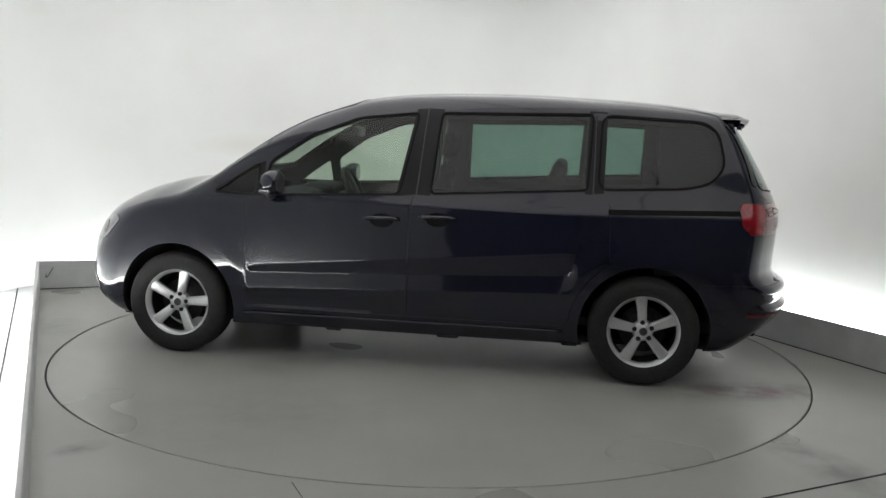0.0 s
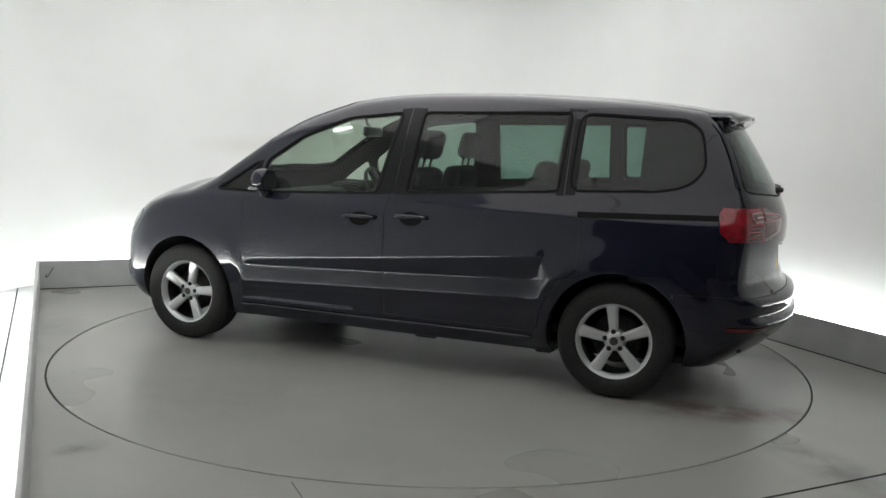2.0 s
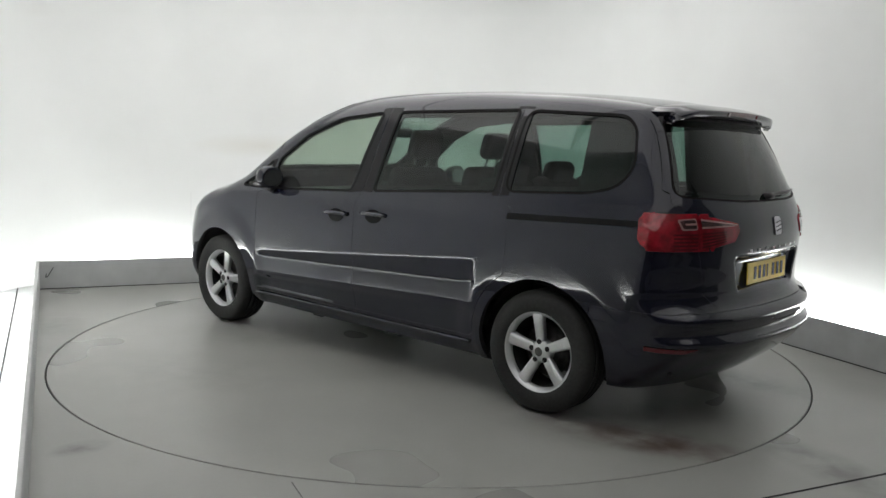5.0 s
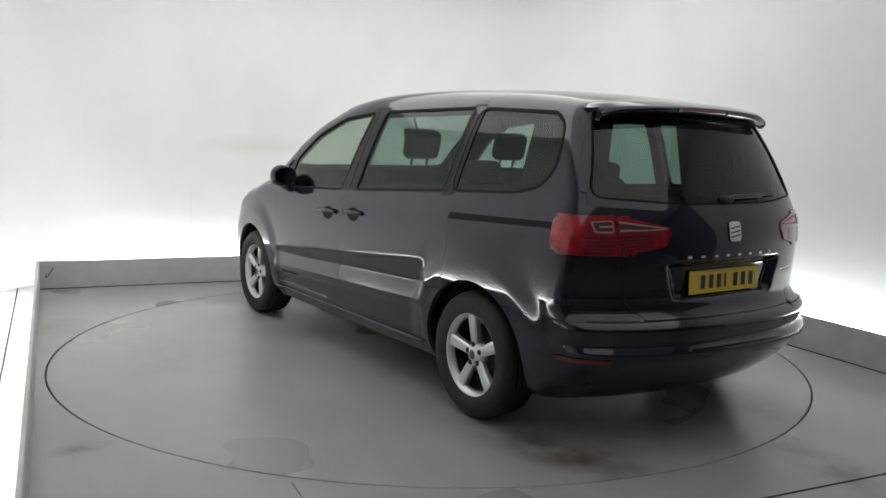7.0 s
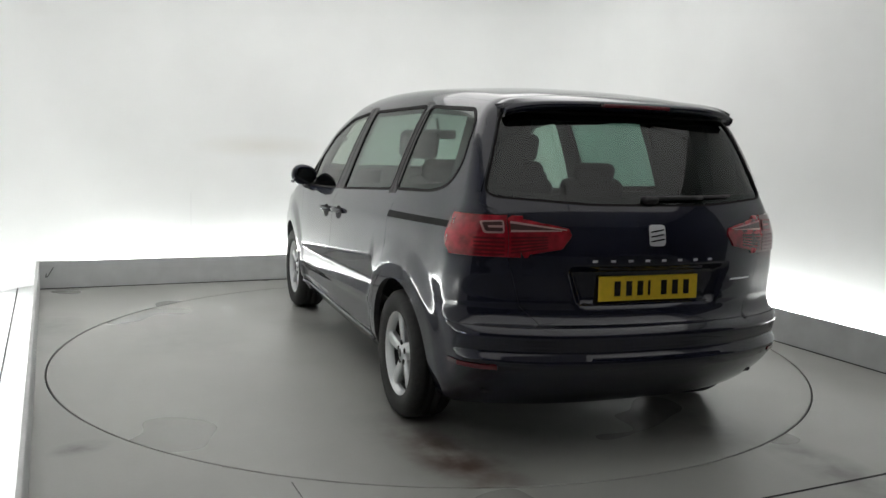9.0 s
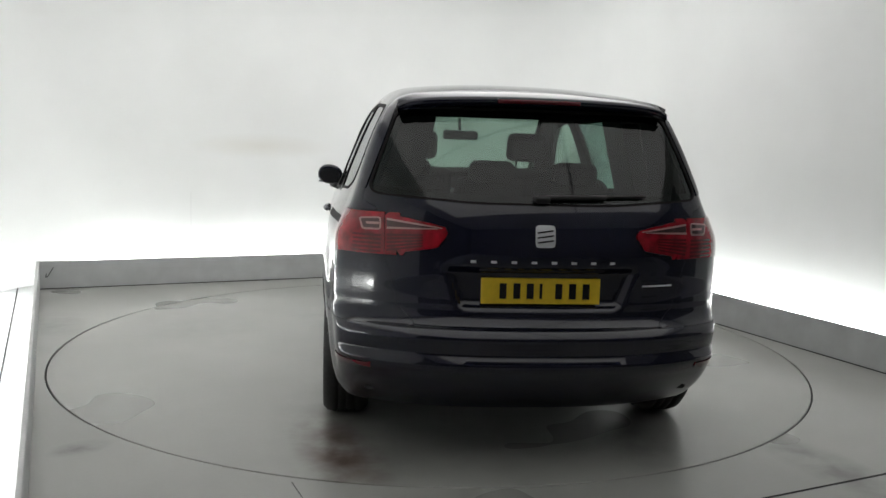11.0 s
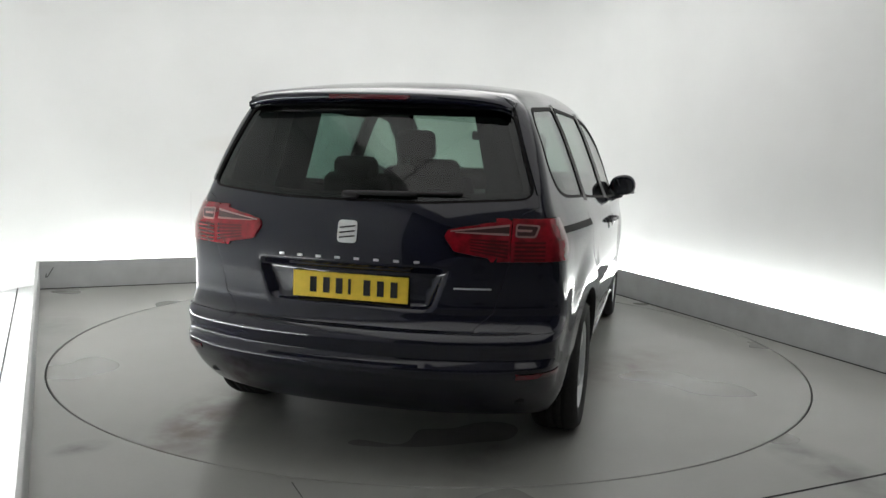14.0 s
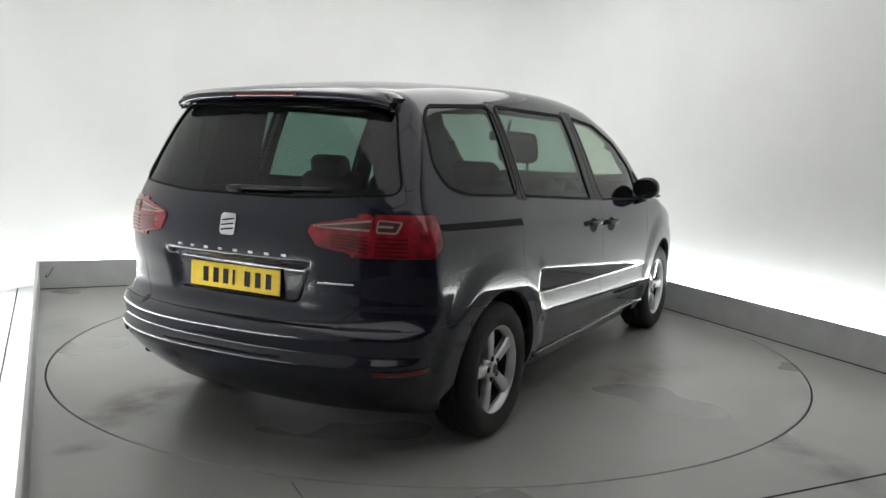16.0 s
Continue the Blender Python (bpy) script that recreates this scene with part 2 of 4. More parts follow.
def build_room():
    wl, wr, r = LEFT_W + TROUGH, RIGHT_W + TROUGH, DISC_R
    mid = ROOM.inverted() @ DISC_AT
    # floor with a round hole for the turntable
    bm = bmesh.new()
    n = 128
    inner = [bm.verts.new((mid.x + (r + DISC_GAP) * math.cos(2 * math.pi * k / n), mid.y + (r + DISC_GAP) * math.sin(2 * math.pi * k / n), 0)) for k in range(n)]
    drop = [bm.verts.new((v.co.x, v.co.y, -0.08)) for v in inner]
    outer = []
    for k in range(n):
        a = 2 * math.pi * k / n
        c, q = math.cos(a), math.sin(a)
        sx = ((wr if c > 0 else wl) + 0.1) / abs(c) if abs(c) > 1e-6 else 1e9
        sy = ((BACK + TROUGH + 0.1) if q > 0 else -FRONT + 0.1) / abs(q) if abs(q) > 1e-6 else 1e9
        d = min(sx, sy)
        outer.append(bm.verts.new((c * d, q * d, 0)))
    for k in range(n):
        j = (k + 1) % n
        bm.faces.new((inner[k], outer[k], outer[j], inner[j]))
        bm.faces.new((inner[k], inner[j], drop[j], drop[k]))
    # square corners
    for x in (wr + 0.1, -wl - 0.1):
        for y in (BACK + TROUGH + 0.1, FRONT - 0.1):
            near = [v for v in outer if abs(v.co.x - x) < 1e-4 and v.co.y * y > 0]
            near2 = [v for v in outer if abs(v.co.y - y) < 1e-4 and v.co.x * x > 0]
            if near and near2:
                a = max(near, key=lambda v: abs(v.co.y))
                b = max(near2, key=lambda v: abs(v.co.x))
                if a is not b:
                    bm.faces.new((a, b, bm.verts.new((x, y, 0))))
    room_part("floor", bm, FLOOR, "grey painted concrete studio floor with scuffs")
    bm = bmesh.new()
    bmesh.ops.create_circle(bm, cap_ends=True, radius=r + 0.1, segments=96, matrix=Matrix.Translation((mid.x, mid.y, -0.07)))
    room_part("pit", bm, GAP, "dark pit under the turntable")

    # low boards round three sides, hiding the wall-washing lights
    th = 0.024
    boards = [("ledge_back", (-LEFT_W - th, BACK, 0), (RIGHT_W + th, BACK + th, LEDGE_H)),
              ("ledge_left", (-LEFT_W - th, -4.0, 0), (-LEFT_W, BACK, LEDGE_H)),
              ("ledge_right", (RIGHT_W, -4.0, 0), (RIGHT_W + th, BACK, LEDGE_H))]
    for nm, lo, hi in boards:
        room_part(nm, box_bm(lo, hi, 0.004, 1), LEDGE_GREY, "low grey painted board along the studio wall")

    # walls with rounded corners, 12 cm thick
    def outline(inset):
        x0, x1, b, rad = -wl - inset, wr + inset, BACK + TROUGH + inset, 1.0 + inset
        pts = [(x0, WHITE_END)]
        for cx, cy, a0 in ((x0 + rad, b - rad, 180), (x1 - rad, b - rad, 90)):
            for k in range(25):
                a = radians(a0 - 90 * k / 24)
                pts.append((cx + rad * math.cos(a), cy + rad * math.sin(a)))
        pts.append((x1, WHITE_END))
        return pts

    bm = bmesh.new()
    pi, po = outline(0), outline(0.12)
    def band(*loops):
        rows = [[bm.verts.new((x, y, z)) for x, y in p] for p, z in loops]
        for a, b in zip(rows, rows[1:]):
            for k in range(len(pi) - 1):
                bm.faces.new((a[k], a[k + 1], b[k + 1], b[k]))

    band((pi, 0), (pi, 0.6), (pi, 1.6), (pi, CEIL_H))
    band((pi, CEIL_H), (po, CEIL_H))
    band((po, CEIL_H), (po, 0))
    room_part("wall_cove", bm, WHITE_WALL, "smooth white studio wall with rounded corners", smooth=True)
    # added out of view: dark side walls that keep reflections in the paint low
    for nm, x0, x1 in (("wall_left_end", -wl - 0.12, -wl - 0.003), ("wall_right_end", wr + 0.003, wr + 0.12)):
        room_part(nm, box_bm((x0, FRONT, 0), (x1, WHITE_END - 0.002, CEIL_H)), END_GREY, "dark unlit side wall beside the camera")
    # unseen end wall, kept dark for the same reflections
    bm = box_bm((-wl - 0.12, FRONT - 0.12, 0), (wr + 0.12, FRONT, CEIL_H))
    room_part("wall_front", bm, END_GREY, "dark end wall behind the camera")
    bm = box_bm((-wl - 0.12, FRONT - 0.12, CEIL_H), (wr + 0.12, BACK + TROUGH + 0.12, CEIL_H + 0.1))
    room_part("ceiling", bm, CEILING, "flat pale studio ceiling")

    # white boards on the trough floors
    for nm, lo, hi in (("trough_board_back", (-wl, BACK + th, 0.0), (wr, BACK + TROUGH, 0.005)),
                       ("trough_board_left", (-wl, FRONT, 0.0), (-LEFT_W - th, BACK + th - 0.002, 0.005)),
                       ("trough_board_right", (RIGHT_W + th, FRONT, 0.0), (wr, BACK + th - 0.002, 0.005))):
        room_part(nm, box_bm(lo, hi), LEDGE_GREY, "pale grey board on the floor behind the low board")
    # light troughs
    for lo, hi in (((-LEFT_W + 0.1, BACK + TROUGH - 0.085, 0.14), (RIGHT_W - 0.1, BACK + TROUGH - 0.035, 0.19)),
                   ((-wl + 0.035, -2.4, 0.14), (-wl + 0.085, BACK - 0.1, 0.19)),
                   ((wr - 0.085, -2.4, 0.14), (wr - 0.035, BACK - 0.1, 0.19))):
        ob = part("trough_light", box_bm(lo, hi, 0.01, 2), LIGHT, None)
        ob.matrix_world = ROOM
        tagged(ob, "white tubular light strip fixed low on the wall behind the board", "light", "wall washing lights")
    # two rows of broad ceiling light panels, set edge to edge
    for x in (-1.19, 1.19):
        for y in (1.72, -0.07, -1.86, -3.65):
            sx, sy = 1.174, 0.879
            z = CEIL_H - 0.012
            lamp = part("ceiling_light", box_bm((x - sx - 0.012, y - sy - 0.012, z - 0.05), (x + sx + 0.012, y + sy + 0.012, z), 0.006, 1), LEDGE_GREY, None, smooth=False)
            lamp.matrix_world = ROOM
            tagged(lamp, "broad white ceiling light panel in a slim frame", "light", "ceiling light panels")
            part("diffuser", box_bm((x - sx, y - sy, z - 0.06), (x + sx, y + sy, z - 0.052), 0, 1), CEIL_LIGHT if y > -1 else DIM_LIGHT, lamp, smooth=False)

    # floor joints, a trough joint, a wall joint and the dark line at the foot of the boards
    def strip(name, lo, hi, mat, label):
        room_part(name, box_bm(lo, hi), mat, label)

    strip("floor_joint_across", (0.25, -2.800, -0.002), (RIGHT_W, -2.788, 0.0015), GAP, "thin dark joint in the painted floor")
    strip("floor_joint_along", (-1.486, -2.75, -0.002), (-1.482, -1.97, 0.0012), JOINT, "thin dark joint in the painted floor")
    strip("trough_joint", (-2.636, -3.3, 0.0), (-2.626, 3.06, 0.008), GAP, "thin dark joint in the trough floor")
    strip("foot_joint_back", (-LEFT_W, BACK - 0.006, 0.0), (RIGHT_W, BACK - 0.001, 0.006), GAP, "dark joint at the foot of the board")
    strip("foot_joint_right", (RIGHT_W - 0.006, -3.9, 0.0), (RIGHT_W - 0.001, BACK - 0.01, 0.006), GAP, "dark joint at the foot of the board")
    strip("wall_joint", (-1.117, BACK + TROUGH - 0.001, 0.40), (-1.113, BACK + TROUGH + 0.001, 0.82), CEILING, "faint upright joint in the white wall")

    # scuffs at the end of the back board
    for k, (u0, z0, u1, z1) in enumerate(((-2.41, 0.10, -2.40, 0.14), (-2.345, 0.19, -2.40, 0.10))):
        bm = tube_bm([(u0, BACK - 0.001, z0), (u1, BACK - 0.001, z1)], 0.004, 6)
        room_part("scuff_%s" % ("upright", "slanted")[k], bm, JOINT, "dark scuff on the grey board")

    # turntable disc
    bm = lathe_bm([(r, -0.07), (r, -0.003), (r - 0.003, 0.0)], 160)
    bmesh.ops.rotate(bm, matrix=Matrix.Rotation(radians(90), 3, "X"), verts=bm.verts)
    top = [v for v in bm.verts if v.co.z > -0.0015]
    bm.faces.new(sorted(top, key=lambda v: math.atan2(v.co.y, v.co.x)))
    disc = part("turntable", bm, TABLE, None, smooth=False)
    bm = lathe_bm([(r + 0.001, -0.06), (r + 0.001, -0.006), (r + 0.004, -0.006), (r + 0.004, -0.06)], 160)
    bmesh.ops.rotate(bm, matrix=Matrix.Rotation(radians(90), 3, "X"), verts=bm.verts)
    part("edge_seal", bm, RUBBER, disc, "black rubber edge seal")
    return tagged(disc, "round grey painted turntable set flush in the floor", "turntable")


# ---------------------------------------------------------------- the car's skin
def curve(xs, ys):
    """A smooth curve through the given points."""
    xs, ys = np.array(xs, float), np.array(ys, float)
    h, d = np.diff(xs), np.diff(ys) / np.diff(xs)
    m = np.r_[d[0], (d[:-1] * h[1:] + d[1:] * h[:-1]) / (h[1:] + h[:-1]), d[-1]]

    def f(x):
        x = np.clip(x, xs[0], xs[-1])
        i = np.clip(np.searchsorted(xs, x) - 1, 0, len(h) - 1)
        t = (x - xs[i]) / h[i]
        return ((2 * t**3 - 3 * t**2 + 1) * ys[i] + (t**3 - 2 * t**2 + t) * h[i] * m[i]
                + (-2 * t**3 + 3 * t**2) * ys[i + 1] + (t**3 - t**2) * h[i] * m[i + 1])
    return f


def step(x, a, b):
    t = np.clip((x - a) / (b - a), 0, 1)
    return t * t * (3 - 2 * t)


def smax(a, b, k):
    h = np.clip(0.5 + 0.5 * (a - b) / k, 0, 1)
    return b + (a - b) * h + k * h * (1 - h)


AXLE_F, AXLE_R, HUB_Z, ARCH_R = 1.455, -1.455, 0.325, 0.385
half_width = curve([-2.4, -2.1, -1.8, -1.4, -0.8, 0.2, 1.0, 1.5, 1.9, 2.2, 2.45], [0.77, 0.872, 0.905, 0.932, 0.943, 0.945, 0.935, 0.915, 0.87, 0.79, 0.66])
side_shape = curve([0.10, 0.20, 0.28, 0.40, 0.52, 0.66, 0.80, 0.92, 1.0, 1.05, 1.12, 1.30, 1.50, 1.62, 1.8], [-0.16, -0.085, -0.045, -0.02, -0.008, 0.0, -0.002, -0.010, -0.020, -0.042, -0.073, -0.141, -0.226, -0.29, -0.41])
top_line = curve([-2.6, -2.02, -1.78, -1.44, -1.10, -0.76, -0.41, -0.08, 0.135, 0.32, 0.50, 0.66, 0.88, 1.11, 1.30, 1.42, 1.70, 1.99, 2.2, 2.32, 2.5],
                 [1.50, 1.606, 1.652, 1.688, 1.706, 1.718, 1.720, 1.712, 1.697, 1.670, 1.617, 1.559, 1.448, 1.300, 1.178, 1.128, 1.082, 0.982, 0.845, 0.70, 0.45])
rear_line = curve([0.1, 0.20, 0.29, 0.40, 0.455, 0.484, 0.507, 0.545, 0.600, 0.630, 0.66, 0.72, 0.85, 1.03, 1.11, 1.17, 1.32, 1.52, 1.58, 1.8],
                  [-1.9, -2.10, -2.23, -2.345, -2.385, -2.392, -2.366, -2.372, -2.372, -2.325, -2.300, -2.294, -2.302, -2.298, -2.270, -2.240, -2.158, -2.033, -1.992, -1.82])
front_line = curve([0.1, 0.19, 0.25, 0.33, 0.50, 0.65, 0.80, 1.2], [2.0, 2.13, 2.25, 2.335, 2.365, 2.345, 2.28, 2.1])


def raw_relief(x, z):
    """The sculpted lower doors: a crease, a hollow under it and a proud strip."""
    w = step(x, -1.06, -0.98) * (1 - step(x, 0.93, 1.0))
    zc, zl, zs = 0.680 - 0.095 * x, 0.597 - 0.040 * x, 0.485 - 0.034 * x
    depth = 0.030 * np.clip((zc - zl) / 0.14, 0, 1.2)
    d = np.where(z > zc, 0.010 * np.clip(1 - (z - zc) / 0.12, 0, 1) ** 2 * np.clip((zc - zl) / 0.14, 0, 1),
                 np.where(z > zl, 0.010 * np.clip((zc - zl) / 0.14, 0, 1) - depth * (zc - z) / (zc - zl),
                          np.where(z > zs, -(depth - 0.010 * np.clip((zc - zl) / 0.14, 0, 1)) + 0.022 * (zl - z) / (zl - zs), 0)))
    low = -(depth - 0.010) + 0.022
    d = np.where(z <= zs, (low) * np.clip(1 - (zs - z) / 0.05, 0, 1) - 0.012 * np.clip((zs - z) / 0.05, 0, 1), d)
    return w * d


def door_relief(x, z):
    """The same with its edges rounded over about 2 cm."""
    return sum(raw_relief(x, z + d) for d in (-0.010, -0.005, 0.0, 0.005, 0.010)) / 5


def skin_y(x, z):
    y = half_width(x) + side_shape(z) - 0.05 * step(x, 0.5, 1.5) * step(z, 0.98, 1.12) + 0.016 * step(-x, 1.5, 2.0) * step(z, 1.1, 1.45)
    for ax in (AXLE_F, AXLE_R):
        r = np.hypot(x - ax, z - HUB_Z)
        y = y + 0.016 * step(r, 0.60, 0.47) * step(z, 0.15, 0.4)
    return y + door_relief(x, z)


def F(x, y, z):
    """Below zero inside the body."""
    ay = np.abs(y)
    side = ay - skin_y(x, z)
    top = z - (top_line(x) - (0.038 + 0.042 * step(x, 1.2, 2.2)) * (ay / 0.6) ** 2.4)
    slope = 1 / np.sqrt(1 + (0.62 * step(x, 0.2, 0.6) * (1 - step(x, 1.3, 1.5)) + 0.45 * step(x, 1.8, 2.2)) ** 2)
    edge = 0.345 + 0.06 * (z - 0.71) / 0.17
    recess = 0.040 * step(edge - ay, -0.035, 0.025) * step(z, 0.685, 0.728) * (1 - step(z, 0.845, 0.888))
    rear = rear_line(z) + 0.11 * (ay / 0.65) ** 2.6 + recess - x
    front = x - (front_line(z) - 0.02 - 0.16 * (ay / 0.6) ** 2.3)
    f = smax(side, top * slope, 0.085 - 0.015 * step(x, 0.3, 1.0))
    f = smax(f, rear, 0.07)
    f = smax(f, front, 0.10)
    return smax(f, 0.205 - z, 0.03)


def solve_along(o, d, lo, hi, n=36):
    """Distance along o + s d at which the skin is met (o inside)."""
    lo = np.full(len(o), lo, float)
    hi = np.full(len(o), hi, float)
    for _ in range(n):
        mid = (lo + hi) / 2
        p = o + d * mid[:, None]
        inside = F(p[:, 0], p[:, 1], p[:, 2]) < 0
        lo = np.where(inside, mid, lo)
        hi = np.where(inside, hi, mid)
    return o + d * lo[:, None]


def side_points(x, z, sign, off=0.0):
    """Points of the flank at given x and z, off metres proud."""
    x, z = np.asarray(x, float), np.asarray(z, float)
    o = np.stack([x, np.zeros_like(x) + 0.01 * sign, z], 1)
    d = np.stack([np.zeros_like(x), np.full_like(x, sign), np.zeros_like(x)], 1)
    return push(solve_along(o, d, 0, 1.3), off)


def rear_points(y, z, off=0.0):
    y, z = np.asarray(y, float), np.asarray(z, float)
    o = np.stack([np.full_like(y, -1.5), y, z], 1)
    d = np.stack([np.full_like(y, -1.0), np.zeros_like(y), np.zeros_like(y)], 1)
    return push(solve_along(o, d, 0, 1.3), off)


def top_points(x, y, off=0.0):
    x, y = np.asarray(x, float), np.asarray(y, float)
    o = np.stack([x, y, np.full_like(x, 0.5)], 1)
    d = np.stack([np.zeros_like(x), np.zeros_like(x), np.ones_like(x)], 1)
    return push(solve_along(o, d, 0, 1.5), off)


def skin_normal(p):
    e = 0.004
    g = np.stack([F(p[:, 0] + e * (k == 0), p[:, 1] + e * (k == 1), p[:, 2] + e * (k == 2)) - F(p[:, 0] - e * (k == 0), p[:, 1] - e * (k == 1), p[:, 2] - e * (k == 2)) for k in range(3)], 1)
    return g / (np.linalg.norm(g, axis=1)[:, None] + 1e-12)


def push(p, off):
    return p + skin_normal(p) * off if off else p


def rounded(poly, radius=0.04, n=5):
    """A closed outline with its corners rounded."""
    out = []
    m = len(poly)
    for i in range(m):
        a, b, c = (np.array(poly[(i + k) % m], float) for k in (-1, 0, 1))
        ra = min(radius, 0.45 * np.linalg.norm(a - b), 0.45 * np.linalg.norm(c - b))
        p, q = b + (a - b) / np.linalg.norm(a - b) * ra, b + (c - b) / np.linalg.norm(c - b) * ra
        for k in range(n + 1):
            t = k / n
            out.append(tuple((1 - t) ** 2 * p + 2 * t * (1 - t) * b + t * t * q))
    return out


def dense(poly, gap=0.03):
    out = []
    for a, b in zip(poly, poly[1:] + poly[:1]):
        a, b = np.array(a), np.array(b)
        k = max(1, int(np.ceil(np.linalg.norm(b - a) / gap)))
        out += [tuple(a + (b - a) * i / k) for i in range(k)]
    return out


def scaled(poly, by):
    """The outline moved inwards by a distance (outwards below zero)."""
    p = np.array(poly)
    e = np.roll(p, -1, 0) - np.roll(p, 1, 0)
    nrm = np.stack([-e[:, 1], e[:, 0]], 1) / (np.linalg.norm(e, axis=1)[:, None] + 1e-9)
    area = np.sum(p[:, 0] * np.roll(p[:, 1], -1) - np.roll(p[:, 0], -1) * p[:, 1])
    return [tuple(v) for v in p + nrm * by * (1 if area > 0 else -1)]


def inside(px, pz, poly):
    p = np.array(poly)
    r = np.zeros(len(px), bool)
    for (x0, z0), (x1, z1) in zip(p, np.roll(p, -1, 0)):
        c = (z0 > pz) != (z1 > pz)
        r ^= c & (px < (x1 - x0) * (pz - z0) / ((z1 - z0) + 1e-12) + x0)
    return r


def nearest(px, pz, poly):
    """Distance to, and nearest point on, an outline."""
    p = np.array(poly)
    best = np.full(len(px), 1e9)
    at = np.zeros((len(px), 2))
    q = np.stack([px, pz], 1)
    for a, b in zip(p, np.roll(p, -1, 0)):
        ab = b - a
        t = np.clip(((q - a) @ ab) / (ab @ ab + 1e-12), 0, 1)
        c = a + t[:, None] * ab
        d = np.linalg.norm(q - c, axis=1)
        m = d < best
        best[m] = d[m]
        at[m] = c[m]
    return best, at


# outlines in (x, z) on the flanks
WIN_QUARTER = rounded([(1.21, 1.045), (0.935, 1.225), (0.925, 1.04)], 0.03)
WIN_FRONT = rounded([(0.875, 1.04), (0.865, 1.235), (0.62, 1.405), (0.32, 1.522), (-0.05, 1.562), (0.03, 1.075)], 0.04)
WIN_MID = rounded([(-0.165, 1.085), (-0.195, 1.565), (-1.105, 1.58), (-1.085, 1.14)], 0.03)
WIN_REAR = rounded([(-1.155, 1.145), (-1.165, 1.578), (-1.755, 1.552), (-1.835, 1.49), (-1.872, 1.30), (-1.80, 1.205), (-1.66, 1.168)], 0.07)
DOOR_FRONT = [(0.99, 0.33), (0.985, 0.95), (0.985, 1.00), (0.915, 1.02), (0.905, 1.26), (0.66, 1.435), (0.33, 1.555), (-0.105, 1.60), (-0.075, 1.10), (-0.04, 1.0), (-0.04, 0.33)]
ARCH_EDGE = [(AXLE_R + 0.445 * math.cos(radians(a)), HUB_Z + 0.445 * math.sin(radians(a))) for a in (60, 45, 30, 15, 3)]
DOOR_SLIDE = [(-0.04, 0.33), (-0.04, 1.0), (-0.075, 1.10), (-0.105, 1.60), (-1.125, 1.61), (-1.125, 1.10), (-1.225, 1.06)] + ARCH_EDGE + [(-0.985, 0.33)]
# outlines in (y, z) at the rear
GLASS_REAR = rounded([(-0.745, 1.175), (-0.608, 1.546), (0.608, 1.546), (0.745, 1.175), (0.3, 1.148), (-0.3, 1.148)], 0.06)
TAILGATE = [(-0.53, 0.625), (-0.61, 0.70), (-0.665, 0.90), (-0.67, 1.095), (-0.765, 1.14), (-0.655, 1.555), (0.655, 1.555), (0.765, 1.14), (0.67, 1.095), (0.665, 0.90), (0.61, 0.70), (0.53, 0.625)]
LAMP_IN = [(0.668, 0.915), (0.668, 1.092), (0.42, 1.045), (0.405, 1.015), (0.45, 0.955)]
SCREEN = rounded([(0.36, -0.60), (0.36, 0.60), (1.22, 0.70), (1.30, 0.45), (1.335, 0.0), (1.30, -0.45), (1.22, -0.70)], 0.05)
LAMP_LO, LAMP_HI, LAMP_X = 0.915, 1.095, -1.955
LAMP_OUT = rounded([(-1.955, 1.068), (-1.985, 1.095), (-2.60, 1.095), (-2.60, 0.915), (-2.035, 0.915), (-1.975, 0.955)], 0.02)


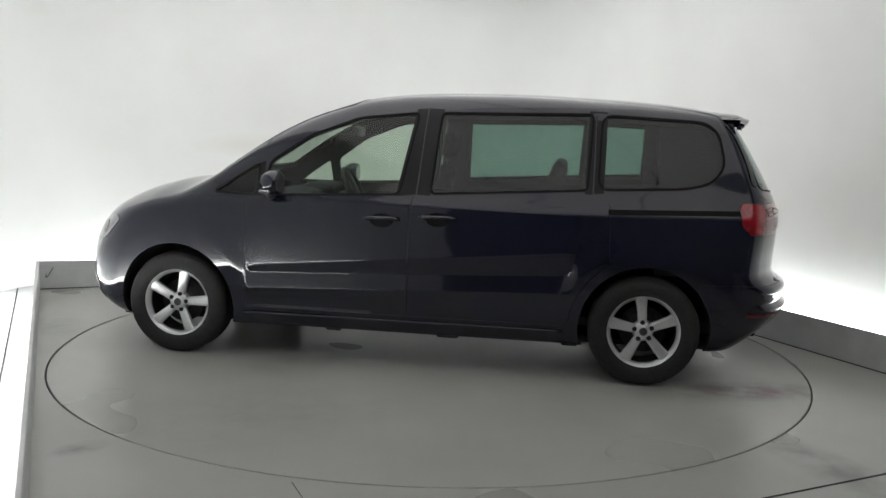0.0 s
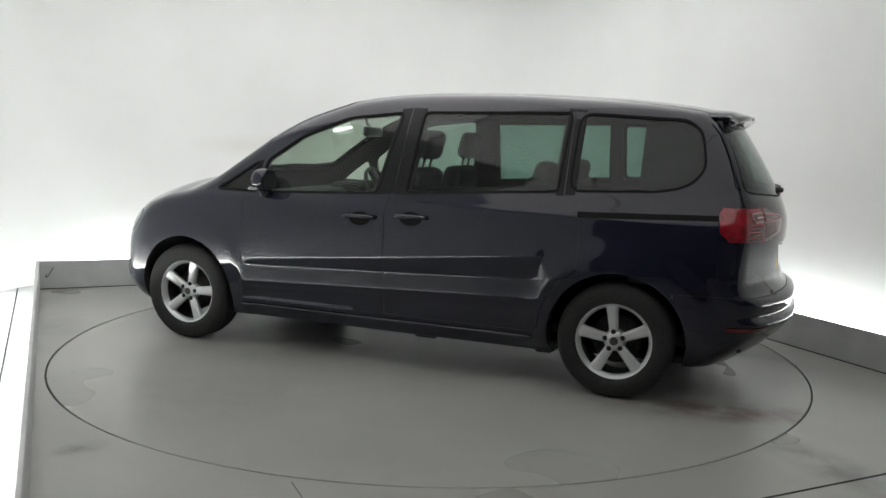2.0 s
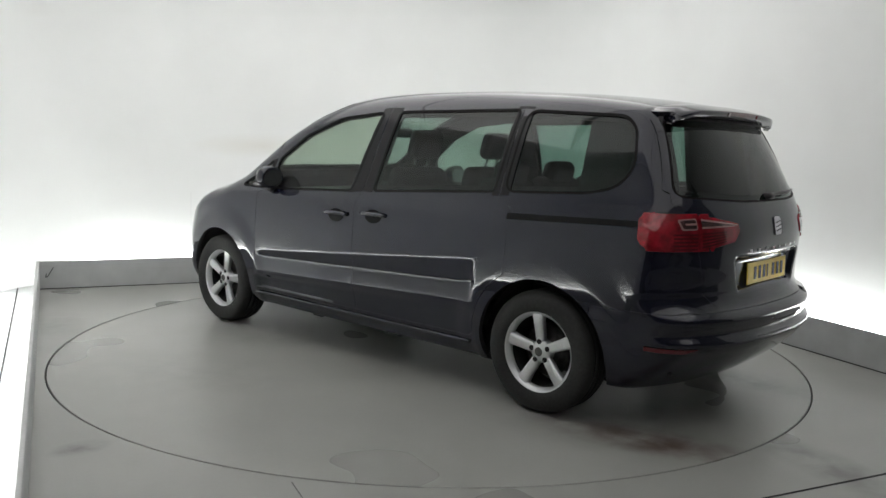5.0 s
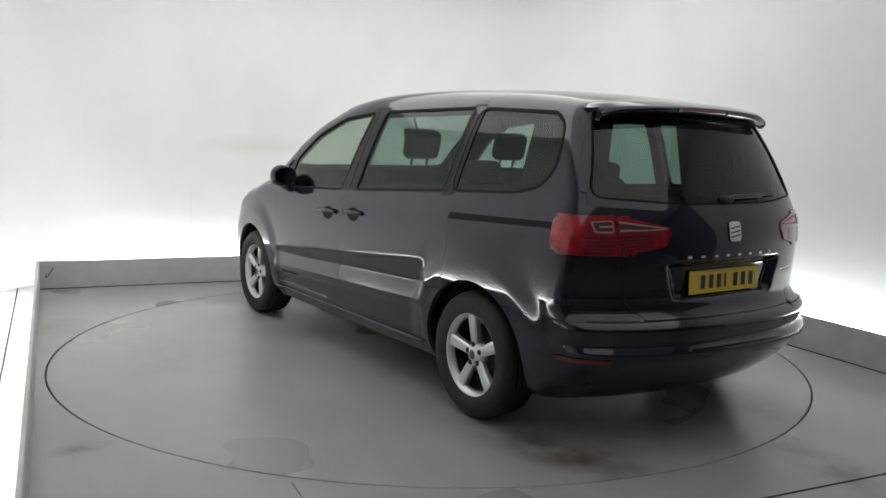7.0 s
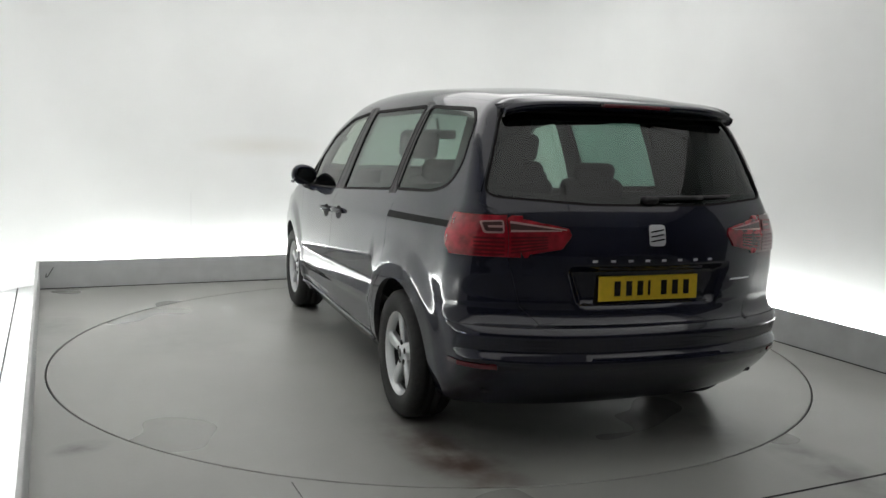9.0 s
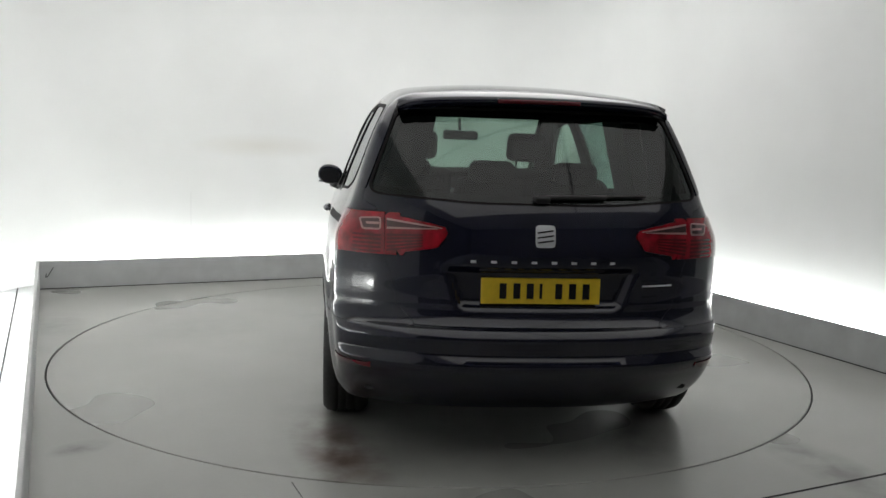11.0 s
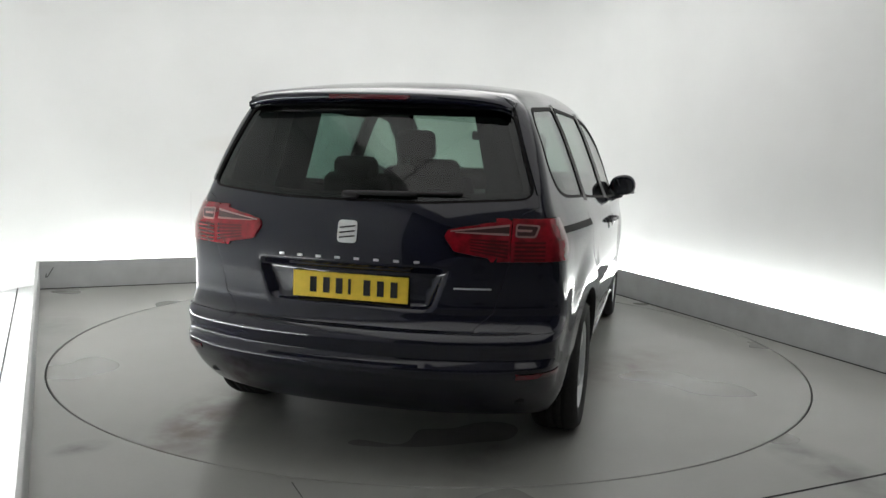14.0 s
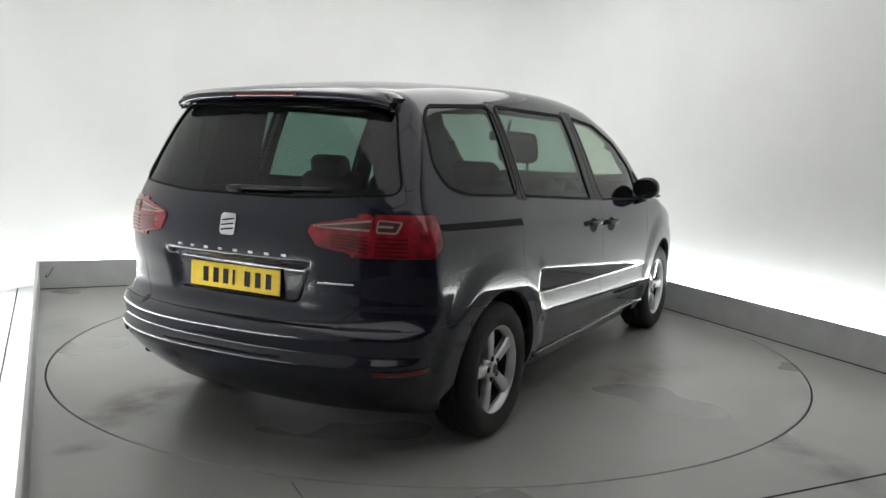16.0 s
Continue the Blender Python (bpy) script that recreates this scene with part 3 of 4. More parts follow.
def build_skin(car):
    """Lays a fine grid over the body, snaps it to the panel outlines and splits it into panels."""
    nx, nz, ny = 216, 108, 86
    X = np.linspace(-2.55, 2.5, nx + 1)
    Z = np.linspace(0.10, 1.78, nz + 1)
    Y = np.linspace(-1.0, 1.0, ny + 1)
    index, pts, faces = {}, [], []

    def vid(i, j, k):
        key = (i, j, k)
        if key not in index:
            index[key] = len(pts)
            pts.append((X[i], Y[j], Z[k]))
        return index[key]

    for i in range(nx):
        for k in range(nz):
            for j in (0, ny):
                q = [vid(i, j, k), vid(i + 1, j, k), vid(i + 1, j, k + 1), vid(i, j, k + 1)]
                faces.append(q if j == 0 else q[::-1])
        for j in range(ny):
            q = [vid(i, j, nz), vid(i + 1, j, nz), vid(i + 1, j + 1, nz), vid(i, j + 1, nz)]
            faces.append(q)
            q = [vid(i, j, 0), vid(i + 1, j, 0), vid(i + 1, j + 1, 0), vid(i, j + 1, 0)]
            faces.append(q[::-1])
    for j in range(ny):
        for k in range(nz):
            for i in (0, nx):
                q = [vid(i, j, k), vid(i, j + 1, k), vid(i, j + 1, k + 1), vid(i, j, k + 1)]
                faces.append(q[::-1] if i == 0 else q)
    P = np.array(pts)
    faces = np.array(faces)
    A = np.stack([np.clip(P[:, 0], -1.75, 1.75), np.clip(P[:, 1], -0.35, 0.35), np.clip(P[:, 2], 0.55, 0.85)], 1)
    A[:, 2] = np.where(P[:, 0] < 0.9, np.clip(P[:, 2], 0.45, 1.15), A[:, 2])
    # rows of the flanks follow the creases of the lower doors
    flank_v = (np.abs(np.abs(P[:, 1]) - 1.0) < 1e-6) & (P[:, 0] < 0.96) & (P[:, 0] > -1.06) & (P[:, 2] > 0.30) & (P[:, 2] < 0.98)
    rows = [Z[np.argmin(np.abs(Z - v))] for v in (0.485, 0.605, 0.68)]
    for v in np.where(flank_v)[0]:
        x = P[v, 0]
        P[v, 2] = np.interp(P[v, 2], [0.30, rows[0], rows[1], rows[2], 0.98], [0.30, 0.485 - 0.034 * x, 0.597 - 0.040 * x, 0.680 - 0.095 * x, 0.98])
    A[flank_v, 2] = np.clip(P[flank_v, 2], 0.42, 1.15)
    d = P - A
    P = solve_along(A, d, 0.0, 1.6, 40)

    # snapping
    def snap_side(poly, dist=0.0145):
        m = np.where((np.abs(P[:, 1]) > 0.42) & (P[:, 2] > 0.22))[0]
        p = np.array(poly)
        m = m[(P[m, 0] > p[:, 0].min() - 0.05) & (P[m, 0] < p[:, 0].max() + 0.05)]
        n = skin_normal(P[m])
        m = m[np.abs(n[:, 1]) > 0.35]
        dd, at = nearest(P[m, 0], P[m, 2], poly)
        ok = dd < dist
        m = m[ok]
        at = at[ok]
        s = np.sign(P[m, 1])
        for sg in (1.0, -1.0):
            w = s == sg
            if w.any():
                P[m[w]] = side_points(at[w][:, 0], at[w][:, 1], sg)

    def snap_rear(poly, dist=0.0145):
        m = np.where((P[:, 0] < -1.85))[0]
        n = skin_normal(P[m])
        m = m[np.abs(n[:, 0]) > 0.15]
        dd, at = nearest(P[m, 1], P[m, 2], poly)
        ok = dd < dist
        if ok.any():
            P[m[ok]] = rear_points(at[ok][:, 0], at[ok][:, 1])

    def snap_top(poly, dist=0.0145):
        m = np.where((P[:, 0] > 0.2) & (P[:, 2] > 0.9))[0]
        n = skin_normal(P[m])
        m = m[n[:, 2] > 0.4]
        dd, at = nearest(P[m, 0], P[m, 1], poly)
        ok = dd < dist
        P[m[ok]] = top_points(at[ok][:, 0], at[ok][:, 1])

    arches = [[(ax + ARCH_R * math.cos(radians(a)), HUB_Z + ARCH_R * math.sin(radians(a))) for a in range(0, 360, 6)] for ax in (AXLE_F, AXLE_R)]
    for poly in (DOOR_FRONT, DOOR_SLIDE):
        snap_side(poly)
    for poly in arches + [WIN_QUARTER, WIN_FRONT, WIN_MID, WIN_REAR]:
        snap_side(poly)
    for poly in (TAILGATE, GLASS_REAR):
        snap_rear(poly)
    for poly in (LAMP_IN, [(-y, z) for y, z in LAMP_IN]):
        snap_rear(poly)
    snap_side(LAMP_OUT)
    snap_top(SCREEN)
    # lamp edges where they wrap round the corner
    m = np.where((P[:, 0] < LAMP_X + 0.01) & (np.abs(P[:, 1]) > 0.66))[0]
    for zz in (LAMP_LO, LAMP_HI):
        w = m[np.abs(P[m, 2] - zz) < 0.0125]
        n = skin_normal(P[w])
        P[w, 2] = zz
    for zz in (0.484, 0.507):
        w = np.where((P[:, 0] < -1.95) & (np.abs(P[:, 2] - zz) < 0.0112) & (np.abs(P[:, 1]) < 0.72))[0]
        P[w] = rear_points(P[w, 1], np.full(len(w), zz))
    for zz in (0.436, 0.460):
        w = np.where((P[:, 0] < -1.98) & (np.abs(P[:, 2] - zz) < 0.0115) & (np.abs(P[:, 1]) > 0.66))[0]
        P[w, 2] = zz
    w = np.where((P[:, 0] < -1.74) & (np.abs(P[:, 2] - 0.622) < 0.012))[0]
    P[w, 2] = 0.622
    C = P[faces].mean(1)
    N = skin_normal(C)
    ax_, ay = C[:, 0], np.abs(C[:, 1])
    z = C[:, 2]
    kind = np.full(len(faces), "body", dtype=object)
    kind[(ax_ < -1.76) & (z < 0.622)] = "rear_bumper"
    flank = (ay > 0.42) & (np.abs(N[:, 1]) > 0.3)
    for sg, nm in ((1, "left"), (-1, "right")):
        s = flank & (np.sign(C[:, 1]) == sg)
        kind[s & inside(ax_, z, DOOR_FRONT)] = "front_door_" + nm
        kind[s & inside(ax_, z, DOOR_SLIDE)] = "sliding_door_" + nm
    rear = (ax_ < -1.85) & (N[:, 0] < -0.12)
    kind[rear & inside(C[:, 1], z, TAILGATE)] = "tailgate"
    for sg, nm in ((1, "left"), (-1, "right")):
        s = np.sign(C[:, 1]) == sg
        kind[s & rear & inside(ay, z, LAMP_IN)] = "lamp_inner_" + nm
        kind[s & (ax_ < LAMP_X) & (z > LAMP_LO) & (z < LAMP_HI) & inside(ax_, z, LAMP_OUT) & (kind == "body")] = "lamp_outer_" + nm
        kind[s & (ax_ < -2.03) & (ay > 0.715) & (z > 0.437) & (z < 0.459)] = "reflector_" + nm
    gone = np.zeros(len(faces), bool)
    for poly in (WIN_QUARTER, WIN_FRONT, WIN_MID, WIN_REAR):
        gone |= flank & inside(ax_, z, poly)
    gone |= rear & inside(C[:, 1], z, GLASS_REAR)
    gone |= (N[:, 2] > 0.3) & (ax_ > 0.2) & (z > 0.95) & inside(ax_, C[:, 1], SCREEN)
    for ax in (AXLE_F, AXLE_R):
        gone |= (ay > 0.5) & (np.hypot(ax_ - ax, z - HUB_Z) < ARCH_R)
        gone |= (z < 0.24) & (N[:, 2] < -0.8) & (np.abs(ax_ - ax) < 0.36) & (ay > 0.5)
    kind[gone] = "none"
    arch_gone = np.zeros(len(faces), bool)
    for ax in (AXLE_F, AXLE_R):
        arch_gone |= (ay > 0.5) & (np.hypot(ax_ - ax, z - HUB_Z) < ARCH_R) & gone
    rimv = np.intersect1d(np.unique(faces[arch_gone]), np.unique(faces[~gone]))
    rimv = rimv[(P[rimv, 2] > 0.25) & (np.abs(P[rimv, 1]) > 0.6)]
    for ax in (AXLE_F, AXLE_R):
        w = rimv[np.abs(P[rimv, 0] - ax) < 0.5]
        dx, dz = P[w, 0] - ax, P[w, 2] - HUB_Z
        r = np.hypot(dx, dz)
        for sg in (1.0, -1.0):
            q = np.sign(P[w, 1]) == sg
            P[w[q]] = side_points(ax + dx[q] / r[q] * ARCH_R, HUB_Z + dz[q] / r[q] * ARCH_R, sg)

    made = {}
    for kd in sorted(set(kind) - {"none"}):
        sel = faces[kind == kd]
        used, inv = np.unique(sel, return_inverse=True)
        fc = inv.reshape(sel.shape)
        V = P[used].copy()
        # open the shut lines: rim points shared with another panel draw back
        share = np.zeros(len(P), bool)
        share[np.unique(faces[(kind != kd) & (kind != "none")])] = True
        rim = share[used]
        cen = np.zeros_like(V)
        cnt = np.zeros(len(V))
        fcen = V[fc].mean(1)
        for c in range(4):
            np.add.at(cen, fc[:, c], fcen)
            np.add.at(cnt, fc[:, c], 1)
        cen /= cnt[:, None]
        dirn = cen - V
        ln = np.linalg.norm(dirn, axis=1)[:, None] + 1e-9
        rim &= (V[:, 2] < 1.07) | (V[:, 0] < -1.9)
        V[rim] += (dirn / ln * 0.0022)[rim]
        lamp = kd.startswith("lamp")
        base = kd.replace("_left", "").replace("_right", "")
        if base == "reflector":
            V = V + skin_normal(V) * 0.003
            nm, mats = ("reflector", [DARK_RED, DARK_RED])
        elif lamp:
            V = V + skin_normal(V) * 0.006
            nm, mats = ("tail_lamp", [RED, RED])
        else:
            nm = {"front_door": "front_door", "sliding_door": "sliding_door"}.get(base, base)
            mats = [PAINT, DARK_TRIM]
        # outer skin, inner skin and a flat rim
        thick = 0.018 if lamp else 0.03
        inner = V - skin_normal(V) * thick
        n = len(V)
        edges = np.concatenate([fc[:, [k, (k + 1) % 4]] for k in range(4)])
        key = np.sort(edges, 1)
        _, first, count = np.unique(key[:, 0] * n + key[:, 1], return_index=True, return_counts=True)
        rim_e = edges[first[count == 1]]
        ring = np.unique(rim_e)
        place = {int(v): k for k, v in enumerate(ring)}
        VV = np.concatenate([V, inner, V[ring], inner[ring]])
        m_ = len(ring)
        ff = [tuple(f) for f in fc] + [tuple(f[::-1] + n) for f in fc]
        for a, b in rim_e:
            a, b = place[int(a)] + 2 * n, place[int(b)] + 2 * n
            ff.append((b, a, a + m_, b + m_))
        ob = mesh_object(nm, VV, ff, mats, car, index=[0] * len(fc) + [1] * (len(ff) - len(fc)),
                         normals=np.concatenate([skin_normal(P[used]), -skin_normal(P[used]), np.zeros((2 * m_, 3))]))
        made[kd] = ob
    return made


def ring_patch(fn, outer, inner, off_o, off_i, mat, name, parent, label=""):
    """A band between two outlines of equal count, laid on the skin, with a small wall at both rims."""
    n = len(outer)
    rows = [(outer, -0.004), (outer, off_o), (inner, off_i), (inner, -0.012)]
    V = np.concatenate([fn(np.array(p)[:, 0], np.array(p)[:, 1], o) for p, o in rows])
    fs = []
    for r in range(len(rows) - 1):
        for k in range(n):
            fs.append((r * n + k, r * n + (k + 1) % n, (r + 1) * n + (k + 1) % n, (r + 1) * n + k))
    return mesh_object(name, V, fs, mat, parent, label, smooth=False)


def fill_patch(fn, outline, off, mat, name, parent, rings=7, label=""):
    """A pane that follows the skin inside an outline."""
    p = np.array(outline)
    c = p.mean(0)
    n = len(p)
    rows = [c + (p - c) * (1 - r / rings) for r in range(rings)]
    flat = np.concatenate(rows + [c[None]])
    V = fn(flat[:, 0], flat[:, 1], off)
    fs = []
    for r in range(rings - 1):
        for k in range(n):
            fs.append((r * n + k, r * n + (k + 1) % n, (r + 1) * n + (k + 1) % n, (r + 1) * n + k))
    last = (rings - 1) * n
    for k in range(n):
        fs.append((last + k, last + (k + 1) % n, rings * n))
    return mesh_object(name, V, outward(V, fs), mat, parent, label, normals=skin_normal(V))


def build_glass(car, panels):
    for sg, nm in ((1.0, "left"), (-1.0, "right")):
        fn = lambda x, z, off, s=sg: side_points(x, z, s, off)
        for poly, mat, owner in ((WIN_QUARTER, GLASS, None), (WIN_FRONT, GLASS, "front_door_" + nm), (WIN_MID, PRIVACY, "sliding_door_" + nm), (WIN_REAR, PRIVACY, None)):
            d = dense(poly, 0.04)
            par = panels[owner] if owner else car
            ring_patch(fn, scaled(d, -0.010), scaled(d, 0.003), 0.003, 0.002, SEAL, "window_seal", par)
            if mat is PRIVACY:
                ring_patch(fn, scaled(d, -0.004), scaled(d, 0.030), -0.007, -0.007, SEAL, "glass_border", par)
            pane = fill_patch(fn, d, -0.004, mat, "side_window", par)
            pane.visible_shadow = False
        for poly, owner in (([(0.050, 1.060), (-0.035, 1.588), (-0.100, 1.595), (-0.073, 1.075)], "front_door_" + nm), ([(-0.080, 1.075), (-0.108, 1.595), (-0.20, 1.593), (-0.16, 1.072)], "sliding_door_" + nm),
                            ([(-1.075, 1.115), (-1.085, 1.603), (-1.124, 1.603), (-1.120, 1.115)], "sliding_door_" + nm), ([(-1.128, 1.118), (-1.128, 1.603), (-1.190, 1.600), (-1.185, 1.122)], None),
                            ([(0.90, 1.03), (0.90, 1.24), (0.945, 1.225), (0.94, 1.03)], None)):
            fill_patch(fn, dense(poly, 0.04), 0.0015, PILLAR, "pillar_cover", panels[owner] if owner else car, rings=3)
    d = dense(GLASS_REAR, 0.05)
    ring_patch(rear_points, scaled(d, -0.006), scaled(d, 0.003), 0.002, 0.001, SEAL, "window_seal", panels["tailgate"])
    ring_patch(rear_points, scaled(d, -0.004), scaled(d, 0.032), -0.008, -0.008, SEAL, "glass_border", panels["tailgate"])
    fill_patch(rear_points, d, -0.004, PRIVACY, "rear_window", panels["tailgate"]).visible_shadow = False
    d = dense(SCREEN, 0.05)
    ring_patch(top_points, scaled(d, -0.012), scaled(d, 0.03), 0.0035, 0.002, GLOSS_BLACK, "window_seal", car)
    fill_patch(top_points, d, -0.004, GLASS, "windscreen", car).visible_shadow = False


# ---------------------------------------------------------------- wheels
def build_wheel(car, x, side, turn):
    """Hub with brake disc, a tyre and a five-spoke rim; the outer face looks towards side."""
    y0 = 0.80 + (0.02 if x < 0 else 0.0)
    m = Matrix.Translation((x, side * y0, HUB_Z)) @ Matrix.Diagonal((1, side, 1, 1)) @ Matrix.Rotation(radians(turn), 4, "Y")
    hub = part("wheel", lathe_bm([(0.0, -0.02), (0.14, -0.02), (0.14, 0.0), (0.06, 0.0), (0.06, 0.05), (0.0, 0.05)], 40, m), STEEL, car)
    w, R = 0.1075, HUB_Z
    part("tyre", lathe_bm([(0.205, -w + 0.01), (0.25, -w), (0.295, -w - 0.004), (0.318, -w + 0.018), (R, -w + 0.045)] + [(R, -0.045), (R - 0.008, -0.043), (R - 0.008, -0.036), (R, -0.034), (R, -0.006), (R - 0.008, -0.004), (R - 0.008, 0.004), (R, 0.006), (R, 0.034), (R - 0.008, 0.036), (R - 0.008, 0.043), (R, 0.045)] + [(R, w - 0.045), (0.318, w - 0.018), (0.295, w + 0.004), (0.25, w), (0.215, w - 0.006), (0.205, w - 0.02)], 72, m), RUBBER, hub)
    part("rim", lathe_bm([(0.191, 0.055), (0.192, 0.078), (0.201, 0.084), (0.204, 0.090), (0.210, 0.098), (0.219, 0.099), (0.222, 0.092), (0.219, 0.07)], 72, m), SILVER, hub)
    # barrel coloured dark for the shade inside the wheel
    part("rim_barrel", lathe_bm([(0.192, -0.09), (0.184, 0.0), (0.186, 0.045), (0.192, 0.058)], 72, m), BARREL_SHADE, hub)
    for s in range(5):
        a = 2 * math.pi * s / 5
        bm = bmesh.new()
        rot = m @ Matrix.Rotation(-a, 4, "Y")
        prof = []
        for r, hw, yy in ((0.022, 0.018, 0.070), (0.055, 0.025, 0.075), (0.09, 0.027, 0.079), (0.13, 0.029, 0.083), (0.17, 0.032, 0.085), (0.203, 0.037, 0.084)):
            prof.append([bm.verts.new(rot @ Vector((dx, yv, r))) for dx, yv in ((-hw, yy - 0.035), (-hw, yy - 0.010), (-hw + 0.006, yy - 0.003), (-hw * 0.45, yy), (hw * 0.45, yy), (hw - 0.006, yy - 0.003), (hw, yy - 0.010), (hw, yy - 0.035))])
        for p, q in zip(prof, prof[1:]):
            for k in range(7):
                bm.faces.new((p[k], p[k + 1], q[k + 1], q[k]))
        part("spoke", bm, SILVER, hub, smooth=False)
    part("centre_cap", lathe_bm([(0.024, 0.0855), (0.031, 0.083), (0.045, 0.076), (0.060, 0.066), (0.064, 0.03)], 32, m), SILVER, hub)
    part("cap_badge", lathe_bm([(0.0, 0.0865), (0.020, 0.0865), (0.0245, 0.0845)], 24, m), STEEL, hub)
    for s in range(5):
        a = 2 * math.pi * s / 5
        mm = m @ Matrix.Translation((0.052 * math.sin(a), 0, 0.052 * math.cos(a)))
        part("wheel_bolt", lathe_bm([(0.0, 0.079), (0.010, 0.079), (0.0145, 0.0785), (0.0145, 0.05)], 10, mm), GAP, hub)
    return hub


def build_arch_liners(car):
    for ax in (AXLE_F, AXLE_R):
        for s in (1, -1):
            bm = bmesh.new()
            rows = []
            an = np.radians(np.arange(-12, 193, 12))
            lx, lz = ax + 0.392 * np.cos(an), np.maximum(0.235, HUB_Z + 0.392 * np.sin(an))
            ly = np.clip(np.abs(side_points(lx, lz, 1.0)[:, 1]) - 0.03, 0.52, 0.86)
            for k in (0, 1):
                rows.append([bm.verts.new((x, s * (0.50 if k == 0 else y), z)) for x, y, z in zip(lx, ly, lz)])
            for k in range(len(rows[0]) - 1):
                bm.faces.new((rows[0][k], rows[0][k + 1], rows[1][k + 1], rows[1][k]))
            bm.faces.new(rows[0])
            part("wheel_arch_liner", bm, BLACK, car)
    for s in (1, -1):
        xs = np.linspace(-0.98, 1.0, 24)
        p = side_points(xs, np.full(24, 0.292), float(s), 0.004)
        part("sill_trim", tube_bm([tuple(q) for q in p], 0.011, 8), PAINT, car)
        for x, w in ((-1.03, 0.05), (-0.28, 0.07), (0.45, 0.05)):
            part("jacking_point", box_bm((x - w, s * 0.79 - 0.02, 0.185), (x + w, s * 0.79 + 0.02, 0.25), 0.012, 2), BLACK, car)
    part("exhaust_box", box_bm((-1.0, -0.35, 0.16), (-0.2, 0.1, 0.24), 0.03, 3), STEEL, car)
    part("underbody", box_bm((-1.9, -0.74, 0.20), (1.9, 0.74, 0.24), 0.01, 1), BLACK, car, smooth=False)


def build_seats(car):
    for x, ys, z0, hr in ((0.34, (0.37, -0.37), 0.44, 0.70), (-0.50, (0.49, 0.0, -0.49), 0.42, 0.545)):
        for y in ys:
            w = 0.25 if len(ys) == 2 else 0.22
            seat = part("seat", box_bm((x - 0.25, y - w, z0), (x + 0.28, y + w, z0 + 0.18), 0.05, 3), FABRIC, car, "dark grey fabric car seat")
            lean = Matrix.Translation((x - 0.24, y, z0 + 0.16)) @ Matrix.Rotation(radians(-15), 4, "Y")
            part("backrest", box_bm((-0.07, -w + 0.01, 0), (0.07, w - 0.01, 0.64), 0.06, 3, lean), FABRIC, seat)
            part("headrest", box_bm((-0.05, -0.135, hr), (0.05, 0.135, hr + 0.195), 0.05, 4, lean), FABRIC, seat)
            for k in (-0.06, 0.06):
                part("headrest_post", box_bm((-0.007, k - 0.007, 0.6), (0.007, k + 0.007, hr + 0.02), 0, 1, lean), CHROME, seat)


def build_cabin(car):
    part("dashboard", box_bm((0.80, -0.74, 0.62), (1.18, 0.74, 1.02), 0.08, 3), DARK_TRIM, car)
    part("instrument_hood", box_bm((0.74, -0.55, 0.96), (0.98, -0.20, 1.06), 0.04, 3), DARK_TRIM, car)
    wheel_m = Matrix.Translation((0.62, -0.37, 1.0)) @ Matrix.Rotation(radians(-62), 4, "Y") @ Matrix.Rotation(radians(90), 4, "X")
    ring = [(0.185 + 0.016 * math.cos(2 * math.pi * k / 8), 0.016 * math.sin(2 * math.pi * k / 8)) for k in range(8)]
    sw = part("steering_wheel", lathe_bm(ring, 40, wheel_m, close=True), BLACK, car)
    part("wheel_hub", box_bm((-0.17, -0.02, -0.04), (0.17, 0.02, 0.04), 0.015, 2, wheel_m), BLACK, sw)
    part("steering_column", tube_bm([(0.62, -0.37, 1.0), (0.85, -0.37, 0.90)], 0.04, 12), BLACK, sw)
    part("rear_view_mirror", box_bm((0.49, -0.13, 1.41), (0.53, 0.13, 1.48), 0.018, 3), BLACK, car)
    part("mirror_stem", tube_bm([(0.53, 0, 1.46), (0.58, 0, 1.56)], 0.012), BLACK, car)
    part("cabin_floor", box_bm((-2.12, -0.74, 0.30), (1.3, 0.74, 0.36), 0.01, 1), DARK_TRIM, car, smooth=False)
    for sg in (1, -1):
        bm = bmesh.new()
        for x0, x1 in ((-2.0, -1.50),):
            lo = [(x0, 0.79, 0.65), (x1, 0.83, 0.65), (x1 - 0.02, 0.585, 1.60), (x0 + 0.12, 0.565, 1.58)]
            vs = [bm.verts.new((x, sg * y, z)) for x, y, z in lo] + [bm.verts.new((x, sg * (y - 0.15), z)) for x, y, z in lo]
            for q in ((0, 1, 2, 3), (7, 6, 5, 4), (0, 4, 5, 1), (1, 5, 6, 2), (2, 6, 7, 3), (3, 7, 4, 0)):
                bm.faces.new([vs[k] for k in q])
        part("boot_side_trim", bm, DARK_TRIM, car, smooth=False)
        bm = bmesh.new()
        ring = [(0.60, 1.10), (0.775, 1.10), (0.615, 1.555), (0.50, 1.565)]
        rows = [[bm.verts.new((x, sg * y, z)) for y, z in ring] for x in (-1.93, -1.90)]
        for k in range(4):
            bm.faces.new((rows[0][k], rows[0][(k + 1) % 4], rows[1][(k + 1) % 4], rows[1][k]))
        bm.faces.new(rows[0])
        bm.faces.new(rows[1][::-1])
        part("rear_pillar_trim", bm, DARK_TRIM, car, smooth=False)
    part("boot_floor", box_bm((-2.10, -0.62, 0.62), (-1.0, 0.62, 0.70), 0.02, 2), DARK_TRIM, car, smooth=False)


